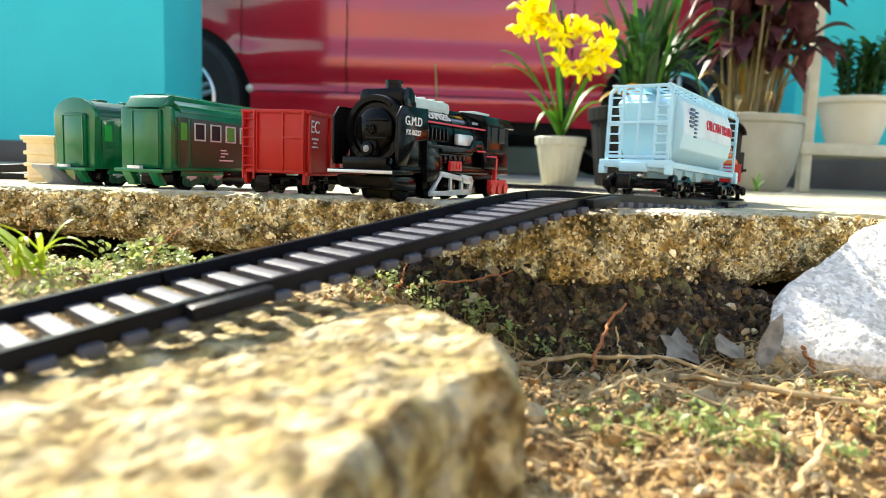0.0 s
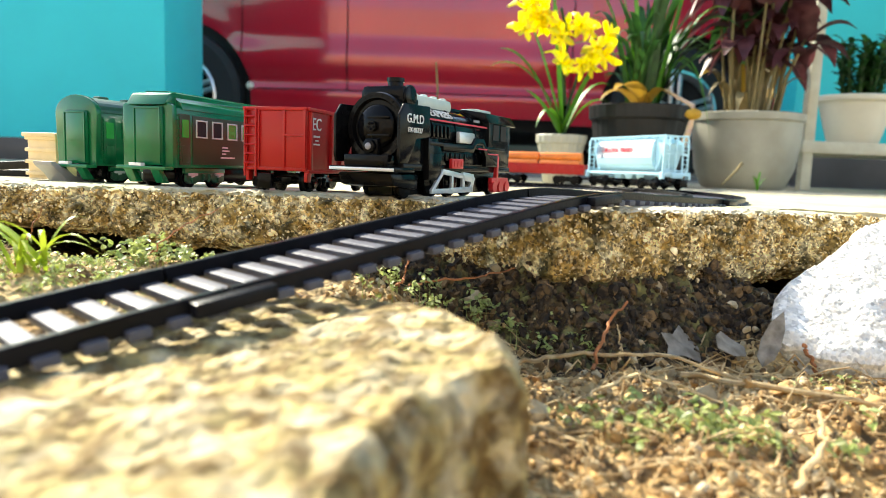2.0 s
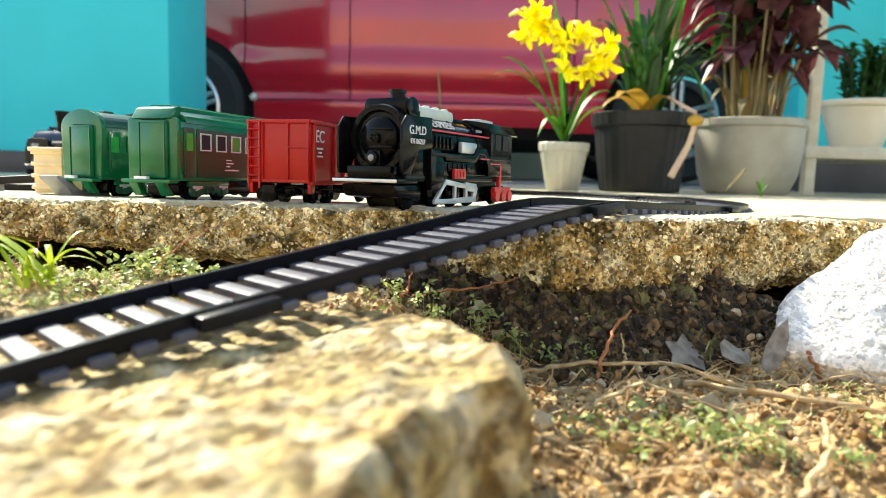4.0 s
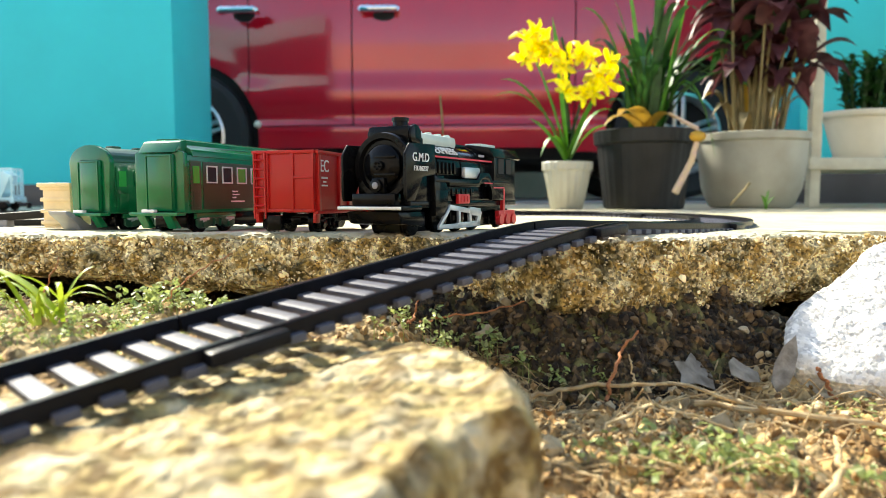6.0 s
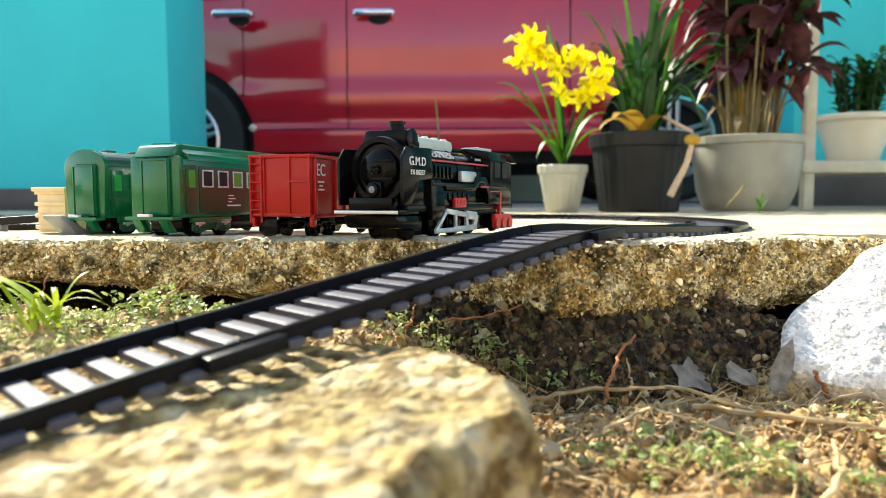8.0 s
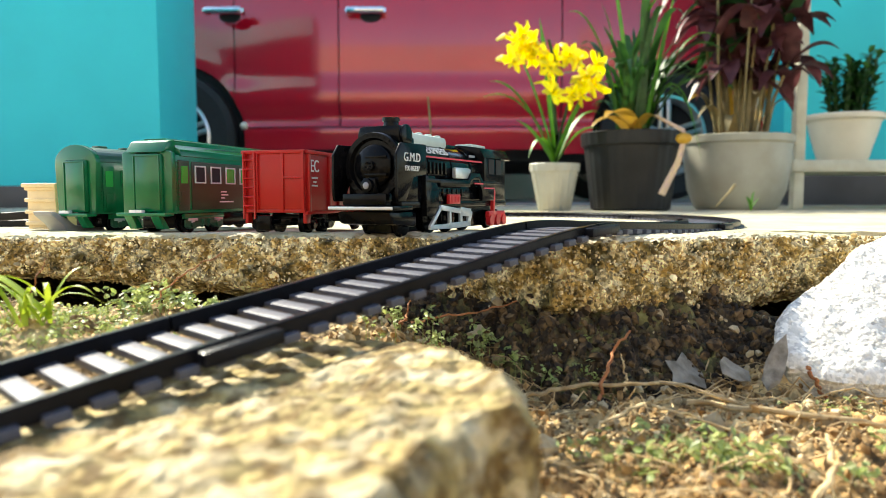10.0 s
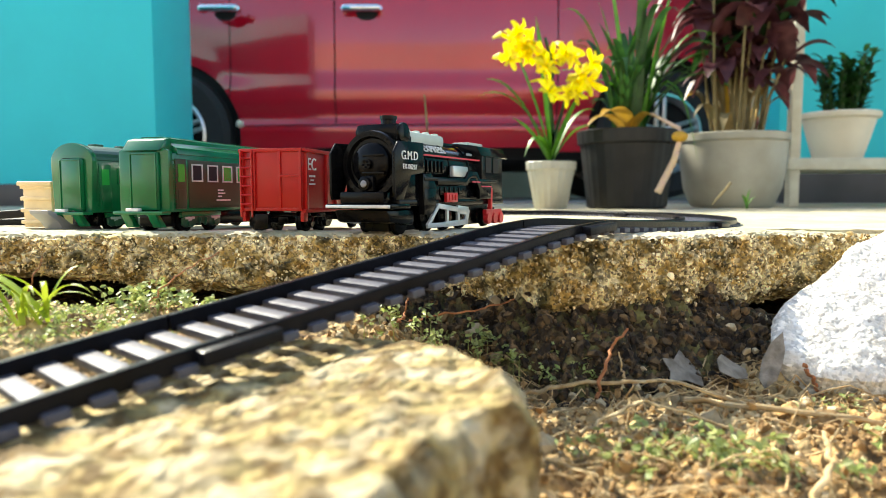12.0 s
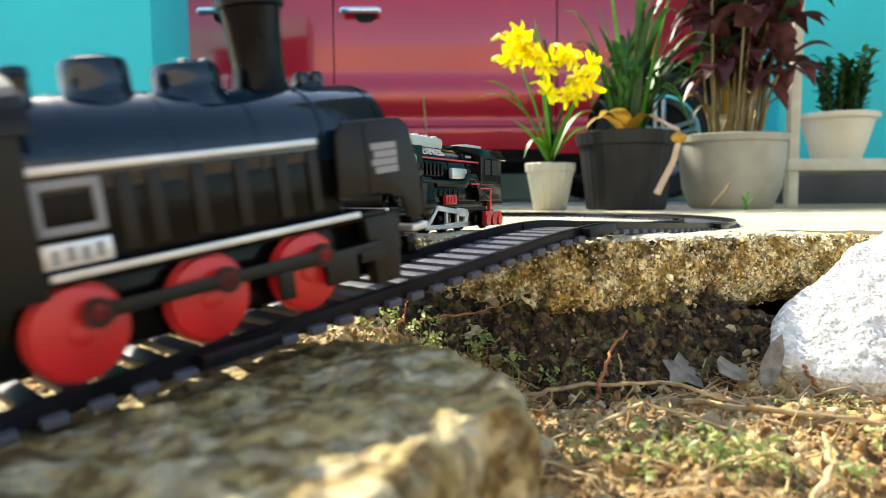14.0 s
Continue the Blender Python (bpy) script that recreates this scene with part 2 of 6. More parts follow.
def tube(points, r, bm=None, seg=6, r2=None):
    """A thin bent rod through points, tapering to r2."""
    bm = bm or bmesh.new()
    pts = [Vector(p) for p in points]
    rings = []
    for k, p in enumerate(pts):
        d = (pts[min(k + 1, len(pts) - 1)] - pts[max(k - 1, 0)]).normalized()
        u = d.orthogonal().normalized()
        v = d.cross(u)
        w = r + ((r if r2 is None else r2) - r) * k / max(1, len(pts) - 1)
        rings.append([bm.verts.new(p + w * (math.cos(a) * u + math.sin(a) * v)) for a in (2 * math.pi * i / seg for i in range(seg))])
    for p, q in zip(rings, rings[1:]):
        off = min(range(seg), key=lambda o: (p[0].co - q[o].co).length)
        for k in range(seg):
            bm.faces.new((p[k], p[(k + 1) % seg], q[(k + 1 + off) % seg], q[(k + off) % seg]))
    bm.faces.new(rings[0][::-1])
    bm.faces.new(rings[-1])
    return bm


def text(words, size, m, material, parent, name="lettering", depth=0.0002):
    """Raised lettering in the built-in font; its pose m is in the parent's space."""
    cu = bpy.data.curves.new(name, "FONT")
    cu.body, cu.size, cu.extrude, cu.align_x, cu.align_y = words, size, depth, "CENTER", "CENTER"
    ob = new("tmp", cu)
    me = bpy.data.meshes.new_from_object(ob.evaluated_get(bpy.context.evaluated_depsgraph_get()))
    bpy.data.objects.remove(ob)
    me.materials.clear()
    me.materials.append(material)
    out = new(name, me)
    out.parent, out.matrix_basis = parent, m
    return out


def fbm(x, y, z, scale, octaves=4):
    return noise.fractal(Vector((x * scale, y * scale, z * scale)), 1.0, 2.0, octaves)


def smooth(a, b, x):
    t = min(1.0, max(0.0, (x - a) / (b - a)))
    return t * t * (3 - 2 * t)


def lerp_list(points, x):
    for (x0, y0), (x1, y1) in zip(points, points[1:]):
        if x <= x1:
            return y0 + (y1 - y0) * max(0.0, (x - x0) / (x1 - x0))
    return points[-1][1]


def grid_mesh(rows):
    """A bmesh from rows of points."""
    bm = bmesh.new()
    vs = [[bm.verts.new(p) for p in row] for row in rows]
    for a, b in zip(vs, vs[1:]):
        for k in range(len(a) - 1):
            bm.faces.new((a[k], a[k + 1], b[k + 1], b[k]))
    return bm


# ---- ground ----
def floor_z(y):
    return lerp_list([(0.30, -0.0095), (0.36, -0.0100), (0.60, -0.0165), (1.5, -0.0205), (6, -0.026)], y)


EDGE = [(-3.0, 0.30), (-0.6, 0.35), (-0.22, 0.368), (-0.127, 0.374), (-0.033, 0.368), (0.02, 0.352), (0.055, 0.326), (0.085, 0.328), (0.15, 0.360), (0.19, 0.385),
        (0.228, 0.405), (0.30, 0.42), (0.6, 0.44), (3.0, 0.50)]
THICK = [(-3, 0.020), (-0.22, 0.022), (-0.157, 0.030), (-0.03, 0.036), (0.034, 0.040), (0.114, 0.0415), (0.155, 0.042), (0.19, 0.040), (0.23, 0.036), (3, 0.03)]


def soil_z(x, y):
    base = -0.046 + (-0.081 + 0.046) * smooth(-0.10, 0.05, x)
    base += 0.014 * smooth(0.285, 0.335, y) * smooth(0.22, 0.02, x) * smooth(-0.11, -0.02, x) - 0.014 * smooth(0.36, 0.43, y)
    base -= 0.010 * smooth(0.325, 0.365, y) * smooth(-0.02, -0.10, x)
    base -= 0.012 * smooth(0.25, 0.16, y) * smooth(-0.02, -0.12, x)
    base += 0.016 * smooth(0.30, 0.345, y) * smooth(0.06, 0.12, x) * smooth(0.26, 0.20, x)
    n = fbm(x, y, 0.3, 22, 5) * 0.006 + abs(fbm(x, y, 5.1, 75, 4)) * 0.006 + fbm(x, y, 1.7, 240, 3) * 0.0020
    return base + n


def axis_steps(lo, hi, fine_lo, fine_hi, step, grow=1.35):
    out, s, v = [], step, fine_hi
    mid = [fine_lo + step * k for k in range(int((fine_hi - fine_lo) / step) + 1)]
    while v < hi:
        s *= grow
        v += s
        out.append(min(v, hi))
    left, s, v = [], step, fine_lo
    while v > lo:
        s *= grow
        v -= s
        left.append(max(v, lo))
    return left[::-1] + mid + out


def build_ground():
    xs, ys = axis_steps(-900, 900, -0.42, 0.42, 0.0022), axis_steps(-900, 900, 0.10, 0.46, 0.0022)
    part("ground", grid_mesh([[(x, y, soil_z(x, y) if abs(x) < 2 and abs(y) < 2 else -0.10) for x in xs] for y in ys]), M_SOIL)
    tagged(bpy.data.objects["ground"], "loose brown garden soil with crumbs and roots", "ground", kind="structure")


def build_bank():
    """Damp soil heaped under the overhang of the slab, its colour darkened for the slab's shade."""
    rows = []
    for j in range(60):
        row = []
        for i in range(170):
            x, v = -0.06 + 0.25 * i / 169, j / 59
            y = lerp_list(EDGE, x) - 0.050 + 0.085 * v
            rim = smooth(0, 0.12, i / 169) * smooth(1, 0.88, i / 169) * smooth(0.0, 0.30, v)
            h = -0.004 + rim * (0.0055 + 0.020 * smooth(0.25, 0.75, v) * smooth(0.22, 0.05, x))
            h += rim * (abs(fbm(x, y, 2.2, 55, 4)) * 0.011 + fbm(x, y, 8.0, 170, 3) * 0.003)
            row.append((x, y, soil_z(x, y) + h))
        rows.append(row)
    tagged(part("soil_bank", grid_mesh(rows), M_HUMUS_SHADE), "damp soil heaped beneath the slab, slab shade put into its colour", "soil", kind="structure")


def build_slab():
    """The old concrete apron: its top runs back to the plinth, its broken front edge overhangs the soil."""
    xs = axis_steps(-3.0, 3.0, -0.36, 0.42, 0.0016)
    rows = []
    back = [5.5, 4.0, 2.6, 2.0, 1.5, 1.1, 0.8, 0.65, 0.55, 0.48, 0.44, 0.42]
    tops = back + [None] * 60
    for k in range(len(tops)):
        row = []
        for x in xs:
            e = lerp_list(EDGE, x) + fbm(x, 0, 2.0, 28, 4) * 0.006
            if k < len(back):
                y = back[k]
                if k > 7:
                    y = e + 0.02 + (back[k] - 0.42) * 0.8
                row.append((x, y, floor_z(y) + (fbm(x, y, 0, 30, 4) * 0.0012 if y < 1 else 0)))
                continue
            q = (k - len(back)) / 59.0
            th = lerp_list(THICK, x) + fbm(x, 3, 2.0, 40, 3) * 0.004
            zt = floor_z(e) - 0.004 * smooth(0.17, 0.3, x)
            if q < 0.28:
                u = q / 0.28
                y, z = e + 0.02 * (1 - u), zt
                z -= 0.0025 * u ** 4
            elif q < 0.9:
                u = (q - 0.28) / 0.62
                y, z = e - 0.004 * math.sin(u * 3.1) + 0.010 * smooth(0.75, 1.0, u), zt - 0.0025 - u * th
            else:
                u = (q - 0.9) / 0.1
                y, z = e + 0.010 + 0.12 * u, zt - 0.0025 - th + 0.004 * u
            big, mid, fine = fbm(x, z * 1.0, y, 45, 4), fbm(x, y, z, 160, 3), fbm(x, y, z, 520, 2)
            amp = 0.35 if q < 0.22 else 1.0
            y += amp * (-0.0045 * big - 0.0030 * mid - 0.0020 * fine)
            z += amp * (0.0012 * mid + 0.0008 * fine) + (0.0006 * fine if q < 0.3 else 0)
            row.append((x, y, z))
        rows.append(row)
    cut = len(back) + 16
    ob = part("pavement", grid_mesh(rows[:cut + 1]), M_APRON)
    tagged(ob, "sun-bleached concrete paving, dusty and worn", "pavement", kind="structure")
    ob = part("pavement_edge", grid_mesh(rows[cut:]), M_SLAB)
    tagged(ob, "thick weathered slab face with broken mossy aggregate", "pavement edge", kind="structure")


def boulder(name, outline, top, bottom, material, label, rough, taper=1.0, rings=34, around=260, seed=0.0, slope=(0, 0), dome=0.0, parent=None):
    """A rough stone with a flattish top: an outline in plan, drawn down from top to bottom."""
    n = len(outline)
    pts = []
    for k in range(around):
        q = k / around * n
        i, f = int(q), q % 1
        p0, p1, p2, p3 = (Vector(outline[(i + j) % n]) for j in (-1, 0, 1, 2))
        pts.append(0.5 * ((2 * p1) + (p2 - p0) * f + (2 * p0 - 5 * p1 + 4 * p2 - p3) * f * f + (3 * p1 - p0 - 3 * p2 + p3) * f ** 3))
    c = sum(pts, Vector((0, 0))) / around
    bm = bmesh.new()
    layers = [(0.02 + 0.9 * (k / 44), 0.0) for k in range(45)] + [(0.945, 0.02), (0.97, 0.045), (0.99, 0.085)]
    layers += [(1.0 + (taper - 1) * k / rings, 0.12 + 0.88 * k / rings) for k in range(rings + 1)]
    vs = []
    for s, d in layers:
        ring = []
        for p in pts:
            x, y = c + (p - c) * s
            z = top + slope[0] * (x - c.x) + slope[1] * (y - c.y) - dome * s * s
            z += (bottom - z) * d
            a = (p - c).normalized()
            h = fbm(x + seed, y, z, 32, 5) * rough + fbm(x + seed, y, z, 110, 4) * rough * 0.5 + fbm(x, y, z + seed, 420, 2) * rough * 0.14
            side = smooth(0.0, 0.1, d)
            ring.append(bm.verts.new((x + a.x * h * side, y + a.y * h * side, z + h * (1 - side))))
        vs.append(ring)
    for p, q in zip(vs, vs[1:]):
        for k in range(around):
            bm.faces.new((p[k], q[k], q[(k + 1) % around], p[(k + 1) % around]))
    bm.faces.new(vs[0])
    bm.faces.new(vs[-1][::-1])
    bmesh.ops.recalc_face_normals(bm, faces=bm.faces[:])
    return tagged(part(name, bm, material), label, "stone")


build_ground()
build_bank()
build_slab()
boulder("rock", [(-0.20, 0.00), (-0.225, 0.10), (-0.18, 0.205), (-0.10, 0.232), (-0.046, 0.242), (-0.025, 0.233), (-0.004, 0.218), (0.011, 0.198), (0.0188, 0.178),
                 (0.0208, 0.160), (0.0205, 0.141), (0.010, 0.136), (0.000, 0.119), (-0.007, 0.099), (-0.016, 0.065), (-0.05, 0.0), (-0.12, -0.03)],
        -0.0416, -0.11, M_ROCK, "ochre rough rock supporting the track ramp", 0.0031, taper=1.05, slope=(0.115, 0.0))
boulder("rock", [(0.152, 0.308), (0.162, 0.330), (0.184, 0.348), (0.208, 0.364), (0.250, 0.394), (0.34, 0.43), (0.41, 0.39), (0.40, 0.31), (0.31, 0.299), (0.23, 0.295), (0.180, 0.294), (0.160, 0.299)],
        -0.0385, -0.100, M_STONE, "white limewashed stone beside the slab", 0.0026, taper=0.80, seed=4.0, slope=(-0.02, 0.60), dome=0.004)


# ---- railway line ----
WAY = [(-0.228, 0.042, -0.0420), (-0.1477, 0.1264, -0.0425), (-0.0795, 0.1981, -0.0298), (-0.0112, 0.2699, -0.0159), (0.0571, 0.3416, -0.0030), (0.105, 0.396, -0.0045), (0.158, 0.466, -0.0075),
       (0.209, 0.545, -0.0095), (0.246, 0.635, -0.0105), (0.262, 0.740, -0.011), (0.246, 0.85, -0.0115), (0.188, 0.945, -0.012), (0.08, 0.99, -0.012), (-0.1, 1.00, -0.012),
       (-0.4, 1.00, -0.012), (-0.75, 1.00, -0.012), (-0.97, 0.88, -0.011), (-1.07, 0.65, -0.010), (-1.06, 0.43, -0.006), (-0.99, 0.22, -0.006),
       (-0.82, -0.08, -0.030), (-0.69, -0.25, -0.036), (-0.56, -0.32, -0.040), (-0.43, -0.25, -0.042), (-0.33, -0.085, -0.042)]
CREST = 4


def sample_way():
    """The line as points every 2 mm or so, with the run length, 0 at the crest of the ramp."""
    pts = []
    n = len(WAY)
    for i in range(n):
        p0, p1, p2, p3 = (Vector(WAY[(i + j) % n]) for j in (-1, 0, 1, 2))
        steps = max(4, int((p2 - p1).length / 0.002))
        l1 = (p2 - p1).length
        m1 = (p2 - p0) * (l1 / ((p2 - p1).length + (p1 - p0).length))
        m2 = (p3 - p1) * (l1 / ((p3 - p2).length + (p2 - p1).length))
        if i == CREST:
            start = len(pts)
        for k in range(steps):
            f = k / steps
            pts.append((2 * f ** 3 - 3 * f * f + 1) * p1 + (f ** 3 - 2 * f * f + f) * m1 + (-2 * f ** 3 + 3 * f * f) * p2 + (f ** 3 - f * f) * m2)
    pts = pts[start:] + pts[:start]
    run = [0.0]
    for a, b in zip(pts, pts[1:] + pts[:1]):
        run.append(run[-1] + (b - a).length)
    return pts, run


LINE, RUN = sample_way()
LOOP = RUN[-1]


def on_line(s):
    """The point of the rails' top at run s."""
    s %= LOOP
    i = int(np.searchsorted(RUN, s, side="right")) - 1
    f = (s - RUN[i]) / (RUN[i + 1] - RUN[i])
    return LINE[i].lerp(LINE[(i + 1) % len(LINE)], f)


def car_pose(rear, length, inset=0.22):
    """The pose of a vehicle whose rear end is at run rear: it rides on two bogies."""
    a, b = on_line(rear + length * inset), on_line(rear + length * (1 - inset))
    d = (b - a).normalized()
    side = Vector((0, 0, 1)).cross(d).normalized()
    up = d.cross(side)
    m = Matrix((d, side, up)).transposed().to_4x4()
    m.translation = (a + b) / 2
    return m


GAUGE, TRACK_W, RAIL_H = 0.0425, 0.0455, 0.0054


def rail_strip(s0, s1, off, w, h0, h1, step):
    """A bar along the line from s0 to s1 at an offset."""
    bm = bmesh.new()
    rings, n = [], max(2, int((s1 - s0) / step))
    for k in range(n + 1):
        s = s0 + (s1 - s0) * k / n
        p, d = on_line(s), (on_line(s + 0.002) - on_line(s - 0.002)).normalized()
        side = Vector((0, 0, 1)).cross(d).normalized()
        up = d.cross(side)
        c = 0.0004
        prof = [(-w / 2, h0), (-w / 2, h1 - c), (-w / 2 + c, h1), (w / 2 - c, h1), (w / 2, h1 - c), (w / 2, h0)]
        rings.append([bm.verts.new(p + side * (off + a) + up * b) for a, b in prof])
    for p, q in zip(rings, rings[1:]):
        for k in range(6):
            bm.faces.new((p[k], p[(k + 1) % 6], q[(k + 1) % 6], q[k]))
    bm.faces.new(rings[0])
    bm.faces.new(rings[-1][::-1])
    bmesh.ops.recalc_face_normals(bm, faces=bm.faces[:])
    return bm


def build_track():
    sleeper = finish(box((0, 0, -RAIL_H + 0.0002), (0.0060, TRACK_W + 0.0055, 0.0028), 0.0006), "sleeper", M_SLEEPER)
    clip = finish(box((0, 0, -0.0030), (0.025, 0.0052, 0.0044), 0.0008), "joint_clip", M_TRACK)
    count = round(LOOP / 0.196)
    piece = LOOP / count
    for i in range(count):
        s0, s1 = i * piece + 0.0006, (i + 1) * piece - 0.0006
        t = thing("rail_track", "black plastic toy railway track section", "railway track", group="railway track sections")
        for side in (-1, 1):
            part("rail", rail_strip(s0, s1, side * GAUGE / 2, 0.0030, -RAIL_H, 0.0, 0.006), M_TRACK, t)
        n = round(piece / 0.0106)
        for k in range(n):
            s = i * piece + (k + 0.5) * piece / n
            p, d = on_line(s), (on_line(s + 0.002) - on_line(s - 0.002)).normalized()
            side = Vector((0, 0, 1)).cross(d).normalized()
            m = Matrix((d, side, d.cross(side))).transposed().to_4x4()
            m.translation = p
            ob = new("sleeper", sleeper)
            ob.parent, ob.matrix_basis = t, m
        p, d = on_line(i * piece), (on_line(i * piece + 0.002) - on_line(i * piece - 0.002)).normalized()
        side = Vector((0, 0, 1)).cross(d).normalized()
        m = Matrix((d, side, d.cross(side))).transposed().to_4x4()
        for sgn in (-1, 1):
            m2 = m.copy()
            m2.translation = p + side * sgn * (TRACK_W / 2 + 0.0020)
            ob = new("joint_clip", clip)
            ob.parent, ob.matrix_basis = t, m2


build_track()

# ---- toy vehicles: x ahead, z up from the rail head ----
def disc_wheel(r, w, material, parent, at, name="wheel", hub=None, spokes=0):
    """A flanged wheel with its axle along y, as a part of its own."""
    bm = bmesh.new()
    s = 1 if at[1] >= 0 else -1
    rod((0, -w / 2, 0), (0, w / 2, 0), r * 0.93, seg=28, bm=bm, bevel=r * 0.06)
    rod((0, -s * w * 0.5, 0), (0, -s * w * 0.15, 0), r, seg=28, bm=bm)
    rod((0, 0, 0), (0, s * w * 0.75, 0), r * 0.25, seg=14, bm=bm, bevel=r * 0.04)
    for k in range(spokes):
        a = 2 * math.pi * k / spokes
        rod((r * 0.2 * math.cos(a), s * w * 0.55, r * 0.2 * math.sin(a)), (r * 0.72 * math.cos(a), s * w * 0.55, r * 0.72 * math.sin(a)), r * 0.07, seg=6, bm=bm)
    ob = part(name, bm, material, parent)
    ob.matrix_basis = pose(*at)
    return ob


def bogie(x, parent, material=None, wheel_r=0.0058, base=0.024, wide=0.030):
    material = material or BLACK
    o = wide / 2 + 0.0022                     # inner face of the side frames
    bm = box((x, 0, wheel_r + 0.0012), (base * 0.5, wide * 0.8, 0.0060), 0.0010)
    box((x, 0, wheel_r), (base * 1.15, wide * 0.35, 0.0045), 0.0008, bm)
    for s in (-1, 1):
        prism([(x - base * 0.72, 0.009), (x - base * 0.30, 0.0105), (x + base * 0.30, 0.0105), (x + base * 0.72, 0.009), (x + base * 0.72, 0.005), (x + base * 0.62, 0.0035), (x + base * 0.38, 0.0035),
               (x + base * 0.22, 0.0055), (x - base * 0.22, 0.0055), (x - base * 0.38, 0.0035), (x - base * 0.62, 0.0035), (x - base * 0.72, 0.005)], s * o, s * (o + 0.0020), "y", bm, 0.0003)
        for dx in (-0.5, 0.5):
            rod((x + dx * base, s * (o + 0.0018), 0.0058), (x + dx * base, s * (o + 0.0032), 0.0058), 0.0019, seg=12, bm=bm)
        for dx in (-0.06, 0.06):
            rod((x + dx * base * 2, s * (o + 0.0012), 0.0045), (x + dx * base * 2, s * (o + 0.0028), 0.0095), 0.0010, seg=8, bm=bm)
    for dx in (-0.5, 0.5):
        rod((x + dx * base, -wide / 2, wheel_r), (x + dx * base, wide / 2, wheel_r), 0.0012, seg=8, bm=bm)
    b = part("bogie", bm, material, parent)
    for dx in (-0.5, 0.5):
        for s in (-1, 1):
            disc_wheel(wheel_r, 0.003, BLACK, b, (x + dx * base, s * wide / 2, wheel_r))
    return b


def coupling(x, parent, sgn, material=None):
    bm = box((x, 0, 0.0085), (0.014, 0.0045, 0.0028), 0.0005)
    box((x + sgn * 0.007, 0, 0.0080), (0.0045, 0.0080, 0.0085), 0.0008, bm)
    part("coupling", bm, material or BLACK, parent)


def lettering_side(words, size, x, z, side, y, material, parent, tilt=0):
    m = pose(x, side * y, z, 90 - tilt, 0, 0) if side < 0 else pose(x, side * y, z, 90 - tilt, 0, 180)
    return text(words, size, m, material, parent)


def bars(parent, items, side, y, material, name="print"):
    """Small unreadable print as thin bars: (x, z, width, height)."""
    bm = bmesh.new()
    for x, z, w, h in items:
        box((x, side * y, z), (w, 0.0003, h), 0, bm)
    part(name, bm, material, parent, smooth=False)


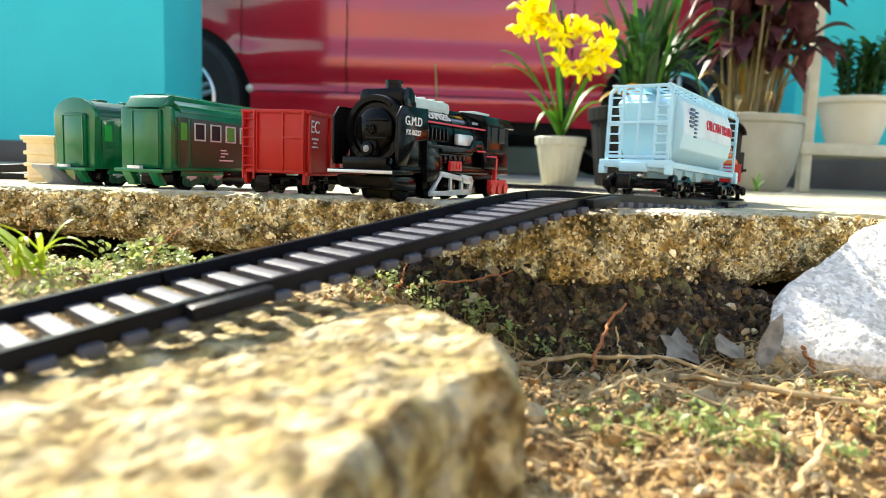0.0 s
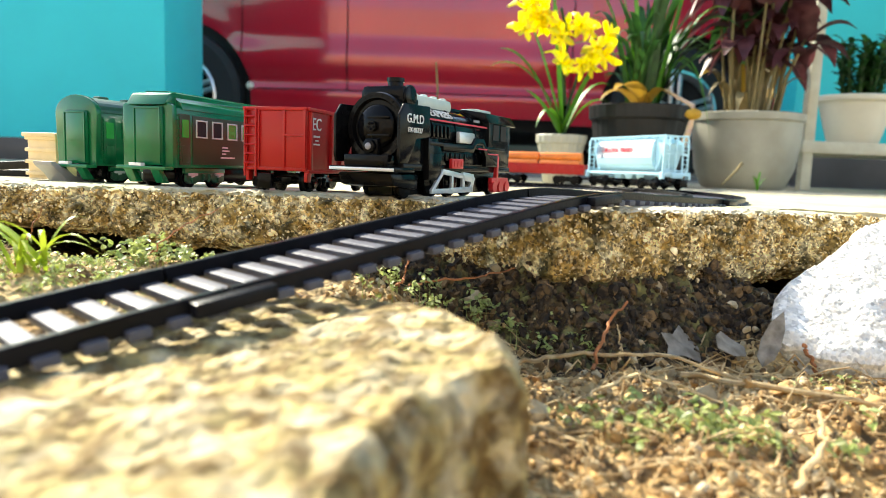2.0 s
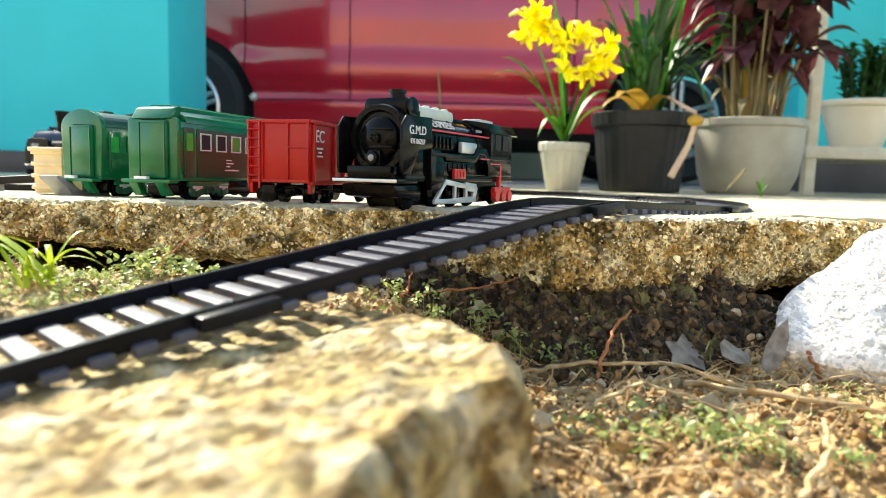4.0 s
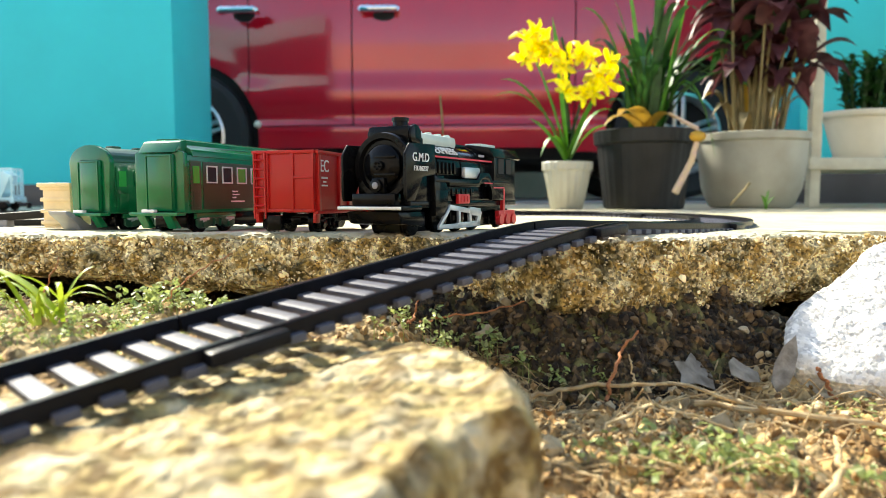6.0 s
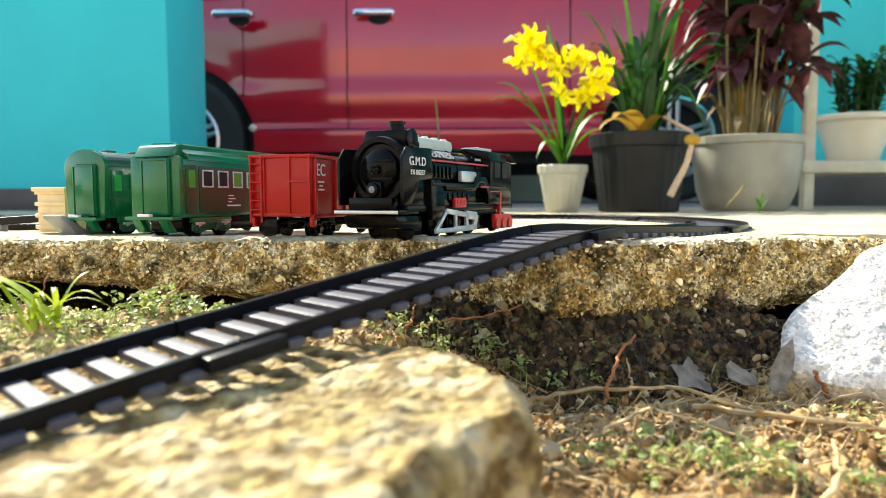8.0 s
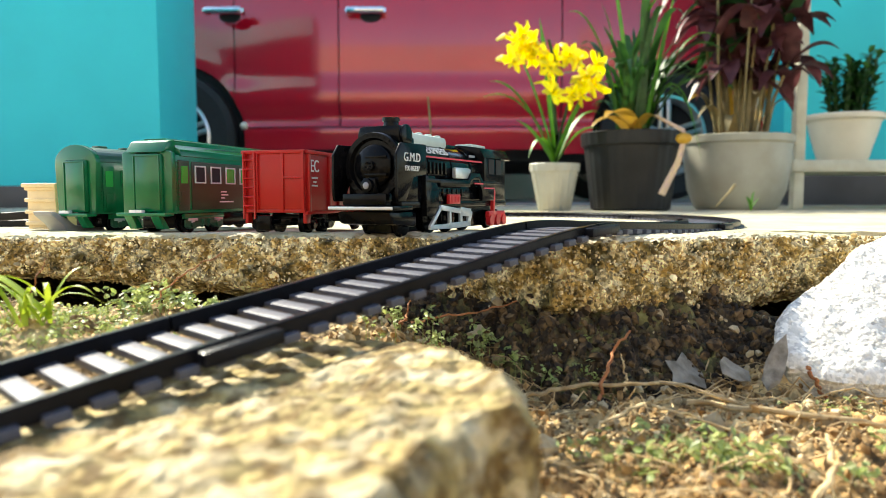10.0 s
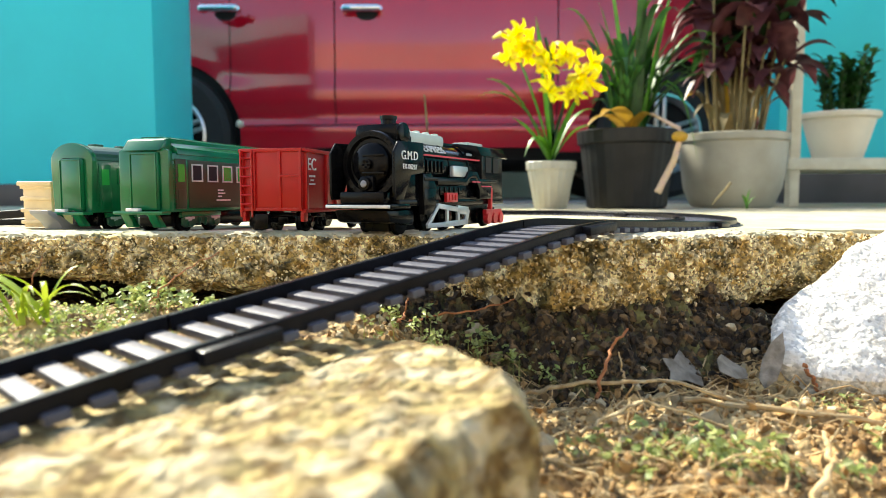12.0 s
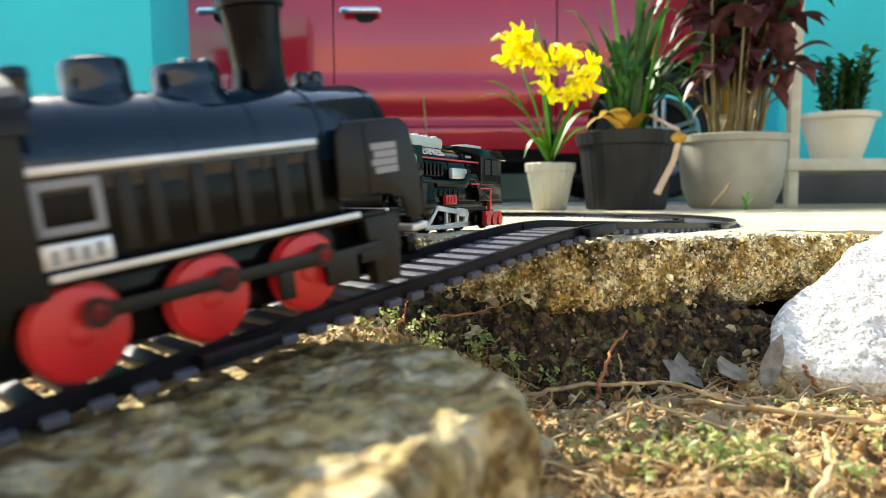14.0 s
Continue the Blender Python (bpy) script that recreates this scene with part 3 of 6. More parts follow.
def parked_loco(m):
    t = thing("toy_locomotive", "black plastic toy steam locomotive parked on the slab edge", "toy locomotive", m)
    part("footplate", prism([(-0.072, 0.0150), (0.066, 0.0150), (0.066, 0.0185), (-0.072, 0.0185)], -0.0165, 0.0165, "y", bevel=0.0005), BLACK, t)
    bm = rod((-0.040, 0, 0.0365), (0.064, 0, 0.0365), 0.0145, seg=40, bevel=0.0006)
    for x in (-0.02, 0.006, 0.034):
        rod((x - 0.0006, 0, 0.0365), (x + 0.0006, 0, 0.0365), 0.0149, seg=40, bm=bm)
    part("boiler", bm, BLACK, t)
    # smokebox front: ring, bolts, door with hinges and wheel
    bm = bmesh.new()
    lathe([(0.0146, 0), (0.0174, 0), (0.0174, 0.003), (0.0168, 0.0042), (0.0142, 0.0042), (0.0132, 0.002), (0.0, 0.002)], 48, bm)
    for k in range(28):
        a = 2 * math.pi * k / 28
        rod((0.0155 * math.cos(a), 0.0155 * math.sin(a), 0.0035), (0.0155 * math.cos(a), 0.0155 * math.sin(a), 0.0047), 0.0006, seg=8, bm=bm)
    bmesh.ops.transform(bm, matrix=pose(0.063, 0, 0.0365, 0, 90, 0), verts=bm.verts)
    ring = part("smokebox", bm, BLACK, t)
    bm = lathe([(0.0110, 0.0), (0.0110, 0.0018), (0.0095, 0.0032), (0.004, 0.0040), (0.0, 0.0041)], 40)
    for a in (0.5, -0.5):
        box((-0.010 * a * 0.9, 0.003, 0.0040), (0.0012, 0.013, 0.0008), 0.0002, bm)
    rod((0, 0, 0.004), (0, 0, 0.0062), 0.0026, seg=16, bm=bm)
    for k in range(5):
        a = 2 * math.pi * k / 5
        rod((0.0011 * math.cos(a), 0.0011 * math.sin(a), 0.0062), (0.0019 * math.cos(a), 0.0019 * math.sin(a), 0.0068), 0.0005, seg=6, bm=bm)
    bmesh.ops.transform(bm, matrix=pose(0.065, 0, 0.0365, 0, 90, 0), verts=bm.verts)
    part("smokebox_door", bm, BLACK, ring)
    # hood above the smokebox and the chimney
    bm = box((0.0560, 0, 0.0530), (0.0110, 0.0250, 0.0090), 0.0022)
    box((0.0520, 0, 0.0480), (0.0150, 0.0230, 0.0080), 0.0010, bm)
    for y in (-0.0122, 0.0122):
        rod((0.0550, y - 0.0012, 0.0525), (0.0550, y + 0.0012, 0.0525), 0.0056, seg=28, bm=bm, bevel=0.0005)
    part("hood", bm, BLACK, t)
    bm = rod((0.049, 0, 0.0500), (0.049, 0, 0.0625), 0.0040, seg=24, bevel=0.0005)
    rod((0.049, 0, 0.0605), (0.049, 0, 0.0625), 0.0046, seg=24, bm=bm)
    part("chimney", bm, BLACK, t)
    for s in (-1, 1):
        bm = prism([(0.067, 0.0185), (0.0745, 0.0185), (0.0755, 0.022), (0.0755, 0.042), (0.0710, 0.0475), (0.046, 0.0480), (0.046, 0.0325), (0.059, 0.0310)], s * 0.0180, s * 0.0195, "y", bevel=0.0004)
        d = part("smoke_deflector", bm, BLACK, t)
        lettering_side("G.M.D", 0.0062, 0.0610, 0.0405, s, 0.0197, WHITE, d)
        lettering_side("FX-06237", 0.0036, 0.0608, 0.0350, s, 0.0197, WHITE, d)
        # running board, valve gear and side casing
        bm = box((-0.005, s * 0.0170, 0.0295), (0.100, 0.005, 0.0022), 0.0004)
        prism([(0.046, 0.0185), (0.046, 0.0320), (0.036, 0.0320), (0.026, 0.0185)], s * 0.0165, s * 0.0192, "y", bm, 0.0003)
        prism([(-0.044, 0.0185), (-0.044, 0.0275), (-0.030, 0.0275), (-0.022, 0.0350), (-0.010, 0.0350), (-0.006, 0.0300), (0.030, 0.0300), (0.030, 0.0265), (-0.008, 0.0265), (-0.012, 0.0310), (-0.020, 0.0310), (-0.026, 0.0240), (-0.026, 0.0185)],
              s * 0.0172, s * 0.0196, "y", bm, 0.0003)
        box((0.038, s * 0.0175, 0.0175), (0.014, 0.0035, 0.014), 0.0005, bm)
        for k in range(6):
            box((0.028 - 0.006 * k, s * 0.0165, 0.0232), (0.0042, 0.003, 0.0042), 0.0004, bm)
        for k in range(7):
            box((0.044 - 0.0045 * k, s * 0.0152, 0.0365), (0.0020, 0.0020, 0.0062), 0.0003, bm)
        part("running_gear_frame", bm, BLACK, t)
        bm = box((-0.002, s * 0.0168, 0.0345), (0.020, 0.003, 0.0065), 0.0012)
        part("air_tank", bm, SILVER, t, "silver air tank")
        bm = bmesh.new()
        box((0.000, s * 0.0146, 0.0425), (0.096, 0.0006, 0.0009), 0, bm)
        part("stripe", bm, REDPRINT, t, "thin red lining")
        bm = bmesh.new()
        box((-0.020, s * 0.0199, 0.0288), (0.012, 0.0005, 0.0008), 0, bm, None)
        box((-0.036, s * 0.0198, 0.0262), (0.016, 0.0005, 0.0008), 0, bm)
        part("lining", bm, REDPRINT, t, "thin red lining")
        # silver coupling rods
        bm = bmesh.new()
        for a, b, r in (((0.041, 0.0045), (0.020, 0.0045), 0.0013), ((0.041, 0.0045), (0.029, 0.0150), 0.0011), ((0.029, 0.0150), (0.004, 0.0125), 0.0014), ((0.020, 0.0045), (-0.008, 0.0050), 0.0016),
                        ((0.018, 0.0045), (0.018, 0.0135), 0.0012), ((0.004, 0.0125), (-0.008, 0.0115), 0.0024), ((-0.006, 0.0050), (-0.009, 0.0115), 0.0020), ((0.004, 0.0050), (0.004, 0.0125), 0.0014)):
            ln, an = math.hypot(b[0] - a[0], b[1] - a[1]), math.degrees(math.atan2(b[1] - a[1], b[0] - a[0]))
            box((0, 0, 0), (ln + r, 0.0016, 2 * r), 0.0003, bm, pose((a[0] + b[0]) / 2, s * 0.0190, (a[1] + b[1]) / 2, 0, -an, 0))
        part("coupling_rod", bm, SILVER, t, "silver coupling rods")
        bm = box((0.012, s * 0.0186, 0.0195), (0.014, 0.0022, 0.0055), 0.0006)
        for k in range(3):
            box((0.008 + 0.004 * k, s * 0.0199, 0.0195), (0.0016, 0.0004, 0.003), 0, bm)
        part("valve_gear", bm, WHEELRED, t, "red valve gear casing")
        bm = box((-0.052, s * 0.0172, 0.0095), (0.026, 0.003, 0.0045), 0.0006)
        box((-0.047, s * 0.0175, 0.0175), (0.0028, 0.0025, 0.016), 0.0004, bm)
        for k in range(3):
            rod((-0.062 + 0.010 * k, s * 0.0165, 0.0060), (-0.062 + 0.010 * k, s * 0.0195, 0.0060), 0.0036, seg=14, bm=bm)
        part("trailing_frame", bm, WHEELRED, t, "red trailing truck frame")
        for x, r in ((0.055, 0.0068), (0.026, 0.0095), (0.004, 0.0095), (-0.018, 0.0095), (-0.055, 0.0062)):
            disc_wheel(r, 0.003, BLACK, t, (x, s * 0.0095, r))
    part("chassis", box((-0.002, 0, 0.0090), (0.128, 0.0150, 0.0140), 0.0010), BLACK, t)
    part("saddle", box((0.0545, 0, 0.0265), (0.019, 0.0340, 0.0165), 0.0008), BLACK, t)
    part("side_casing", box((-0.004, 0, 0.0235), (0.092, 0.0310, 0.0115), 0.0008), BLACK, t)
    # front platform, a silver strip painted as its lit edge, buffer step and lamp
    part("pilot", prism([(0.060, 0.0140), (0.0790, 0.0140), (0.0790, 0.0165), (0.060, 0.0165)], -0.0190, 0.0195, "y", bevel=0.0006), BLACK, t)
    part("pilot_edge_glint", box((0.0793, 0, 0.0152), (0.0008, 0.0380, 0.0016), 0.0002), SILVER, t, "silver strip painted as the lit edge")
    part("cowcatcher", prism([(0.0500, 0.0135), (0.0770, 0.0135), (0.0740, 0.0070), (0.0500, 0.0050)], -0.0160, 0.0160, "y", bevel=0.0018), BLACK, t)
    part("front_step", box((0.0700, 0, 0.0195), (0.011, 0.026, 0.006), 0.0008), BLACK, t)
    bm = box((0.068, 0, 0.0265), (0.006, 0.0080, 0.0080), 0.0012)
    rod((0.068, 0, 0.0265), (0.0735, 0, 0.0265), 0.0034, seg=20, bm=bm, bevel=0.0003)
    lamp = part("headlamp", bm, BLACK, t)
    part("lens", rod((0.0730, 0, 0.0265), (0.0740, 0, 0.0265), 0.0018, seg=16, bevel=0.0005), GREYPL2, lamp, "small grey lens")
    # dome casing, top details, cab
    bm = box((0.0200, 0, 0.0520), (0.046, 0.0140, 0.0075), 0.0030)
    for k in range(8):
        rod((0.0010 + 0.0055 * k, 0.002 * (-1) ** k, 0.0545), (0.0010 + 0.0055 * k, 0.002 * (-1) ** k, 0.0568), 0.0022, seg=12, bm=bm, bevel=0.0006)
    part("sand_dome", bm, MINT, t, "pale grey-green dome casing")
    bm = rod((0.0000, 0, 0.0480), (0.0000, 0, 0.0530), 0.0022, seg=14)
    box((-0.012, 0, 0.0508), (0.016, 0.008, 0.0030), 0.0008, bm)
    part("roof_fitting", bm, BLACK, t)
    bm = prism([(-0.0165, 0.0185), (-0.0165, 0.0455), (-0.0130, 0.0505), (0.0130, 0.0505), (0.0165, 0.0455), (0.0165, 0.0185)], -0.070, -0.036, "x", bevel=0.0006)
    cab = part("cab", bm, BLACK, t)
    part("roof", prism([(-0.0180, 0.0455), (-0.0140, 0.0515), (0.0, 0.0535), (0.0140, 0.0515), (0.0180, 0.0455), (0.0165, 0.0450), (0.0, 0.0520), (-0.0165, 0.0450)], -0.076, -0.032, "x", bevel=0.0003), BLACK, cab)
    part("roof_vent", box((-0.050, 0, 0.0535), (0.022, 0.012, 0.0022), 0.0008), MINT, cab)
    for s in (-1, 1):
        bm = bmesh.new()
        for x in (-0.058, -0.046):
            box((x, s * 0.0166, 0.0400), (0.0085, 0.0006, 0.0095), 0, bm)
        part("window", bm, M_GAP, cab)
        lettering_side("EXPRESS", 0.0070, 0.020, 0.0462, s, 0.0116, WHITE, t, 42)
        bars(t, [(-0.022, 0.0455, 0.008, 0.0014)], s, 0.0140, GREYPL2)
    coupling(-0.078, t, -1)
    return t


def gondola(m):
    t = thing("toy_gondola", "red plastic toy gondola wagon parked beside the locomotive", "toy wagon", m)
    L, W, z0, z1 = 0.118, 0.0385, 0.0135, 0.0480
    body = part("body", box((0, 0, (z0 + 0.004) / 1 - 0.002), (L, W - 0.002, 0.004), 0.0006), RED, t)
    for s in (-1, 1):
        bm = box((0, s * (W / 2 - 0.001), (z0 + z1) / 2), (L, 0.0016, z1 - z0), 0.0003)
        for k in range(9):
            x = -L / 2 + 0.003 + k * (L - 0.006) / 8
            if k in (7, 0):
                continue
            box((x, s * (W / 2 + 0.0004), (z0 + z1) / 2), (0.0022, 0.0022, z1 - z0 - 0.001), 0.0004, bm)
        box((0, s * (W / 2 + 0.0002), z1), (L + 0.001, 0.0032, 0.0020), 0.0004, bm)
        box((0, s * (W / 2 + 0.0002), z0), (L + 0.001, 0.0024, 0.0020), 0.0004, bm)
        for e in (-1, 1):
            prism([(e * (L / 2), z0), (e * (L / 2 - 0.006), z0), (e * (L / 2 - 0.005), z0 - 0.006), (e * (L / 2), z0 - 0.006)], s * (W / 2 - 0.002), s * (W / 2), "y", bm, 0.0003)
        side = part("side_panel", bm, RED, t)
        lettering_side("EC", 0.0100, 0.0475, 0.0400, s, W / 2 + 0.0002, WHITE, side)
        bars(side, [(0.0475, 0.0335, 0.008, 0.0011), (0.0475, 0.0312, 0.004, 0.0009), (0.0475, 0.0290, 0.008, 0.0009)], s, W / 2 + 0.0002, WHITE)
        bars(side, [(0.012, 0.0180 + 0.002 * k, 0.003, 0.0009) for k in range(3)], s, W / 2 + 0.0002, WHITE)
    for e in (-1, 1):
        x = e * L / 2
        end = part("end_panel", box((x, 0, (z0 + z1) / 2), (0.0016, W - 0.002, z1 - z0), 0.0003), RED, t)
        for y in (-0.0105, 0.0055, W / 2 - 0.0012, -W / 2 + 0.0012):
            part("rib", box((x + e * 0.0010, y, (z0 + z1) / 2), (0.0022, 0.0016, z1 - z0 - 0.0005), 0.0003), RED, end)
        part("top_rail", box((x + e * 0.0006, 0, z1), (0.0030, W, 0.0020), 0.0004), RED, end)
        part("bottom_rail", box((x + e * 0.0006, 0, z0 + 0.001), (0.0026, W, 0.0018), 0.0004), RED, end)
        part("grab_bar", box((x + e * 0.0014, 0.0120, 0.0335), (0.0016, 0.0130, 0.0012), 0.0003), RED, end)
        bm = bmesh.new()
        for k in range(6):
            rod((x + e * 0.0030, -0.0180, 0.0175 + 0.0052 * k), (x + e * 0.0030, -0.0115, 0.0175 + 0.0052 * k), 0.0006, seg=8, bm=bm)
        for y in (-0.0182, -0.0113):
            rod((x + e * 0.0028, y, 0.0100), (x + e * 0.0028, y, z1), 0.0006, seg=8, bm=bm)
        part("ladder", bm, RED, end)
        coupling(e * (L / 2 + 0.004), t, e)
        bogie(e * 0.038, t, wheel_r=0.0080, base=0.021, wide=0.0285)
    return t


def coach(m, barrel, label):
    t = thing("toy_coach", label, "toy coach", m, group="parked toy coaches")
    L, W, z0, z1 = 0.160, 0.0350, 0.0130, 0.0485
    bm = prism([(-W / 2, z0), (-W / 2, z1), (W / 2, z1), (W / 2, z0)], -L / 2 + 0.004, L / 2 - 0.004, "x", bevel=0.0010)
    body = part("body", bm, GREEN, t)
    if barrel:
        arc = [(W / 2 * 1.05 * math.cos(a), z1 - 0.001 + 0.0105 * math.sin(a)) for a in (math.pi * k / 14 for k in range(15))]
        part("roof", prism(arc, -L / 2, L / 2 - 0.006, "x", bevel=0.0004), DARKGREEN, t, "dark green barrel roof")
        arc = [(W / 2 * 1.09 * math.cos(a), z1 - 0.0015 + 0.0122 * math.sin(a)) for a in (math.pi * k / 14 for k in range(15))]
        arc = arc + [(-W / 2 * 0.98, z0), (W / 2 * 0.98, z0)]
        part("end_wall", prism(arc, L / 2 - 0.006, L / 2 - 0.002, "x", bevel=0.0008), GREEN, t)
        for k in range(6):
            part("roof_vent", box((0.058 - 0.022 * k, 0, z1 + 0.0100), (0.008, 0.006, 0.0018), 0.0007), DARKGREEN, t)
    else:
        bm = prism([(-W / 2 - 0.001, z1 - 0.001), (-W / 2, z1 + 0.003), (-0.0105, z1 + 0.0062), (-0.0100, z1 + 0.0088), (-0.0075, z1 + 0.0100), (0.0075, z1 + 0.0100), (0.0100, z1 + 0.0088), (0.0105, z1 + 0.0062), (W / 2, z1 + 0.003), (W / 2 + 0.001, z1 - 0.001)],
                   -L / 2, L / 2 - 0.010, "x", bevel=0.0008)
        part("roof", bm, GREEN, t, "green stepped clerestory roof")
        bm = prism([(L / 2 - 0.011, z1 + 0.001), (L / 2 - 0.011, z1 + 0.0096), (L / 2 - 0.005, z1 + 0.0080), (L / 2 + 0.0005, z1 + 0.001)], -0.0140, 0.0140, "y", bevel=0.0016)
        part("roof_end", bm, GREEN, t)
        part("end_wall", prism([(-W / 2 * 1.02, z0), (-W / 2 * 1.02, z1 + 0.001), (-W / 2 + 0.004, z1 + 0.003), (W / 2 - 0.004, z1 + 0.003), (W / 2 * 1.02, z1 + 0.001), (W / 2 * 1.02, z0)], L / 2 - 0.006, L / 2 - 0.002, "x", bevel=0.0008), GREEN, t)
    # gangway door with its rim, step and plate
    bm = box((L / 2 - 0.001, 0.0020, 0.0315), (0.0036, 0.0200, 0.0350), 0.0020)
    door = part("gangway", bm, GREEN, t)
    bm = bmesh.new()
    for y in (-0.0070, 0.0110):
        box((L / 2 + 0.0009, y, 0.0315), (0.0008, 0.0008, 0.0325), 0.0003, bm)
    box((L / 2 + 0.0009, 0.0020, 0.0475), (0.0008, 0.0185, 0.0008), 0.0003, bm)
    part("rim", bm, GREEN, door)
    bm = box((L / 2 + 0.003, 0.002, 0.0128), (0.0080, 0.0350, 0.0022), 0.0008)
    prism([(L / 2 + 0.002, 0.0120), (L / 2 + 0.006, 0.0120), (L / 2 + 0.001, 0.0040), (L / 2 - 0.004, 0.0040)], -0.011, -0.005, "y", bm, 0.0006)
    prism([(L / 2 + 0.002, 0.0120), (L / 2 + 0.006, 0.0120), (L / 2 + 0.001, 0.0040), (L / 2 - 0.004, 0.0040)], 0.008, 0.014, "y", bm, 0.0006)
    step = part("buffer_beam", bm, GREEN, t)
    part("number_plate", box((L / 2 + 0.0050, -0.002, 0.0145), (0.0030, 0.0090, 0.0020), 0.0003), WHITE, step, "small white plate")
    if barrel:
        part("coupling", prism([(L / 2 + 0.014, 0.0150), (L / 2 + 0.013, 0.0125), (L / 2 + 0.006, 0.0070), (L / 2 + 0.002, 0.0010), (L / 2 - 0.028, 0.0010), (L / 2 - 0.026, 0.0045), (L / 2 - 0.004, 0.0055), (L / 2 + 0.002, 0.0100), (L / 2 + 0.011, 0.0150)], -0.021, -0.004, "y", bevel=0.0006), GREYPL2, t, "grey hooked coupling")
    for s in (-1, 1):
        y = s * (W / 2)
        if not barrel:
            bm = box((-0.006, y, 0.0300), (L - 0.028, 0.0010, 0.0295), 0.0002)
            part("side_print", bm, BROWNGREEN, t, "olive brown printed side")
            bars(t, [(0.028, 0.0265, 0.006, 0.0008), (0.027, 0.0245, 0.0075, 0.0008), (0.029, 0.0225, 0.004, 0.0008), (0.025, 0.0200, 0.015, 0.0009), (-0.014, 0.0230, 0.010, 0.0034), (-0.013, 0.0192, 0.015, 0.0009)], s, W / 2 + 0.0006, WHITE)
        for k in range(8):
            x = 0.052 - 0.0158 * k
            bm = bmesh.new()
            w, h, zc = 0.0098, 0.0100, 0.0370
            for cx, cz, sx, sz in ((x, zc + h / 2, w + 0.001, 0.0009), (x, zc - h / 2, w + 0.001, 0.0009), (x - w / 2, zc, 0.0009, h), (x + w / 2, zc, 0.0009, h)):
                box((cx, y + s * 0.0006, cz), (sx, 0.0012, sz), 0.0003, bm)
            win = part("window", bm, MINT if not barrel else GREEN, t, "pale window rim" if not barrel else "")
            part("pane", box((x, y + s * 0.0004, zc), (w, 0.0005, h)), GREENWIN if k in (2, 3, 5, 6) else M_GAP, win)
        bm = box((L / 2 - 0.0125, y + s * 0.0003, 0.0300), (0.0095, 0.0010, 0.0300), 0.0003)
        box((L / 2 - 0.0125, y + s * 0.0009, 0.0215), (0.0060, 0.0005, 0.0100), 0.0002, bm)
        side_door = part("door", bm, GREEN if barrel else BROWNGREEN, t)
        part("door_window", box((L / 2 - 0.0125, y + s * 0.0009, 0.0365), (0.0058, 0.0006, 0.0105)), GREENWIN, side_door, "bright green see-through window")
        bm = bmesh.new()
        for k in range(11):
            box((L / 2 - 0.0070, y + s * 0.0006, 0.0180 + 0.0026 * k), (0.0020, 0.0012, 0.0007), 0.0002, bm)
        part("handrail", bm, GREEN, t)
        for e in (-1, 1):
            part("solebar", box((e * (L / 2 - 0.034), s * 0.0155, 0.0112), (0.040, 0.0024, 0.0034), 0.0006), GREEN, t)
    part("underframe", box((0, 0, 0.0085), (L - 0.022, 0.0240, 0.0090), 0.0010), BLACK, t)
    for e in (-1, 1):
        b = bogie(e * 0.046, t, DARKGREEN, wheel_r=0.0074, base=0.026, wide=0.0250)
        for s in (-1, 1):
            for dx in (-0.5, 0.5):
                bm = box((e * 0.046 + dx * 0.026, s * 0.0172, 0.0092), (0.0085, 0.0010, 0.0016), 0.0003)
                box((e * 0.046 + dx * 0.026, s * 0.0172, 0.0072), (0.0026, 0.0010, 0.0040), 0.0003, bm)
                part("spring", bm, SILVER, b, "silver painted axle spring")
    return t


DARKGREEN = mat("dark green toy plastic", (0.010, 0.075, 0.035), 0.28, grain=0.06, grain_scale=500)
GREENWIN = mat("bright green clear plastic", (0.01, 0.33, 0.05), 0.2)


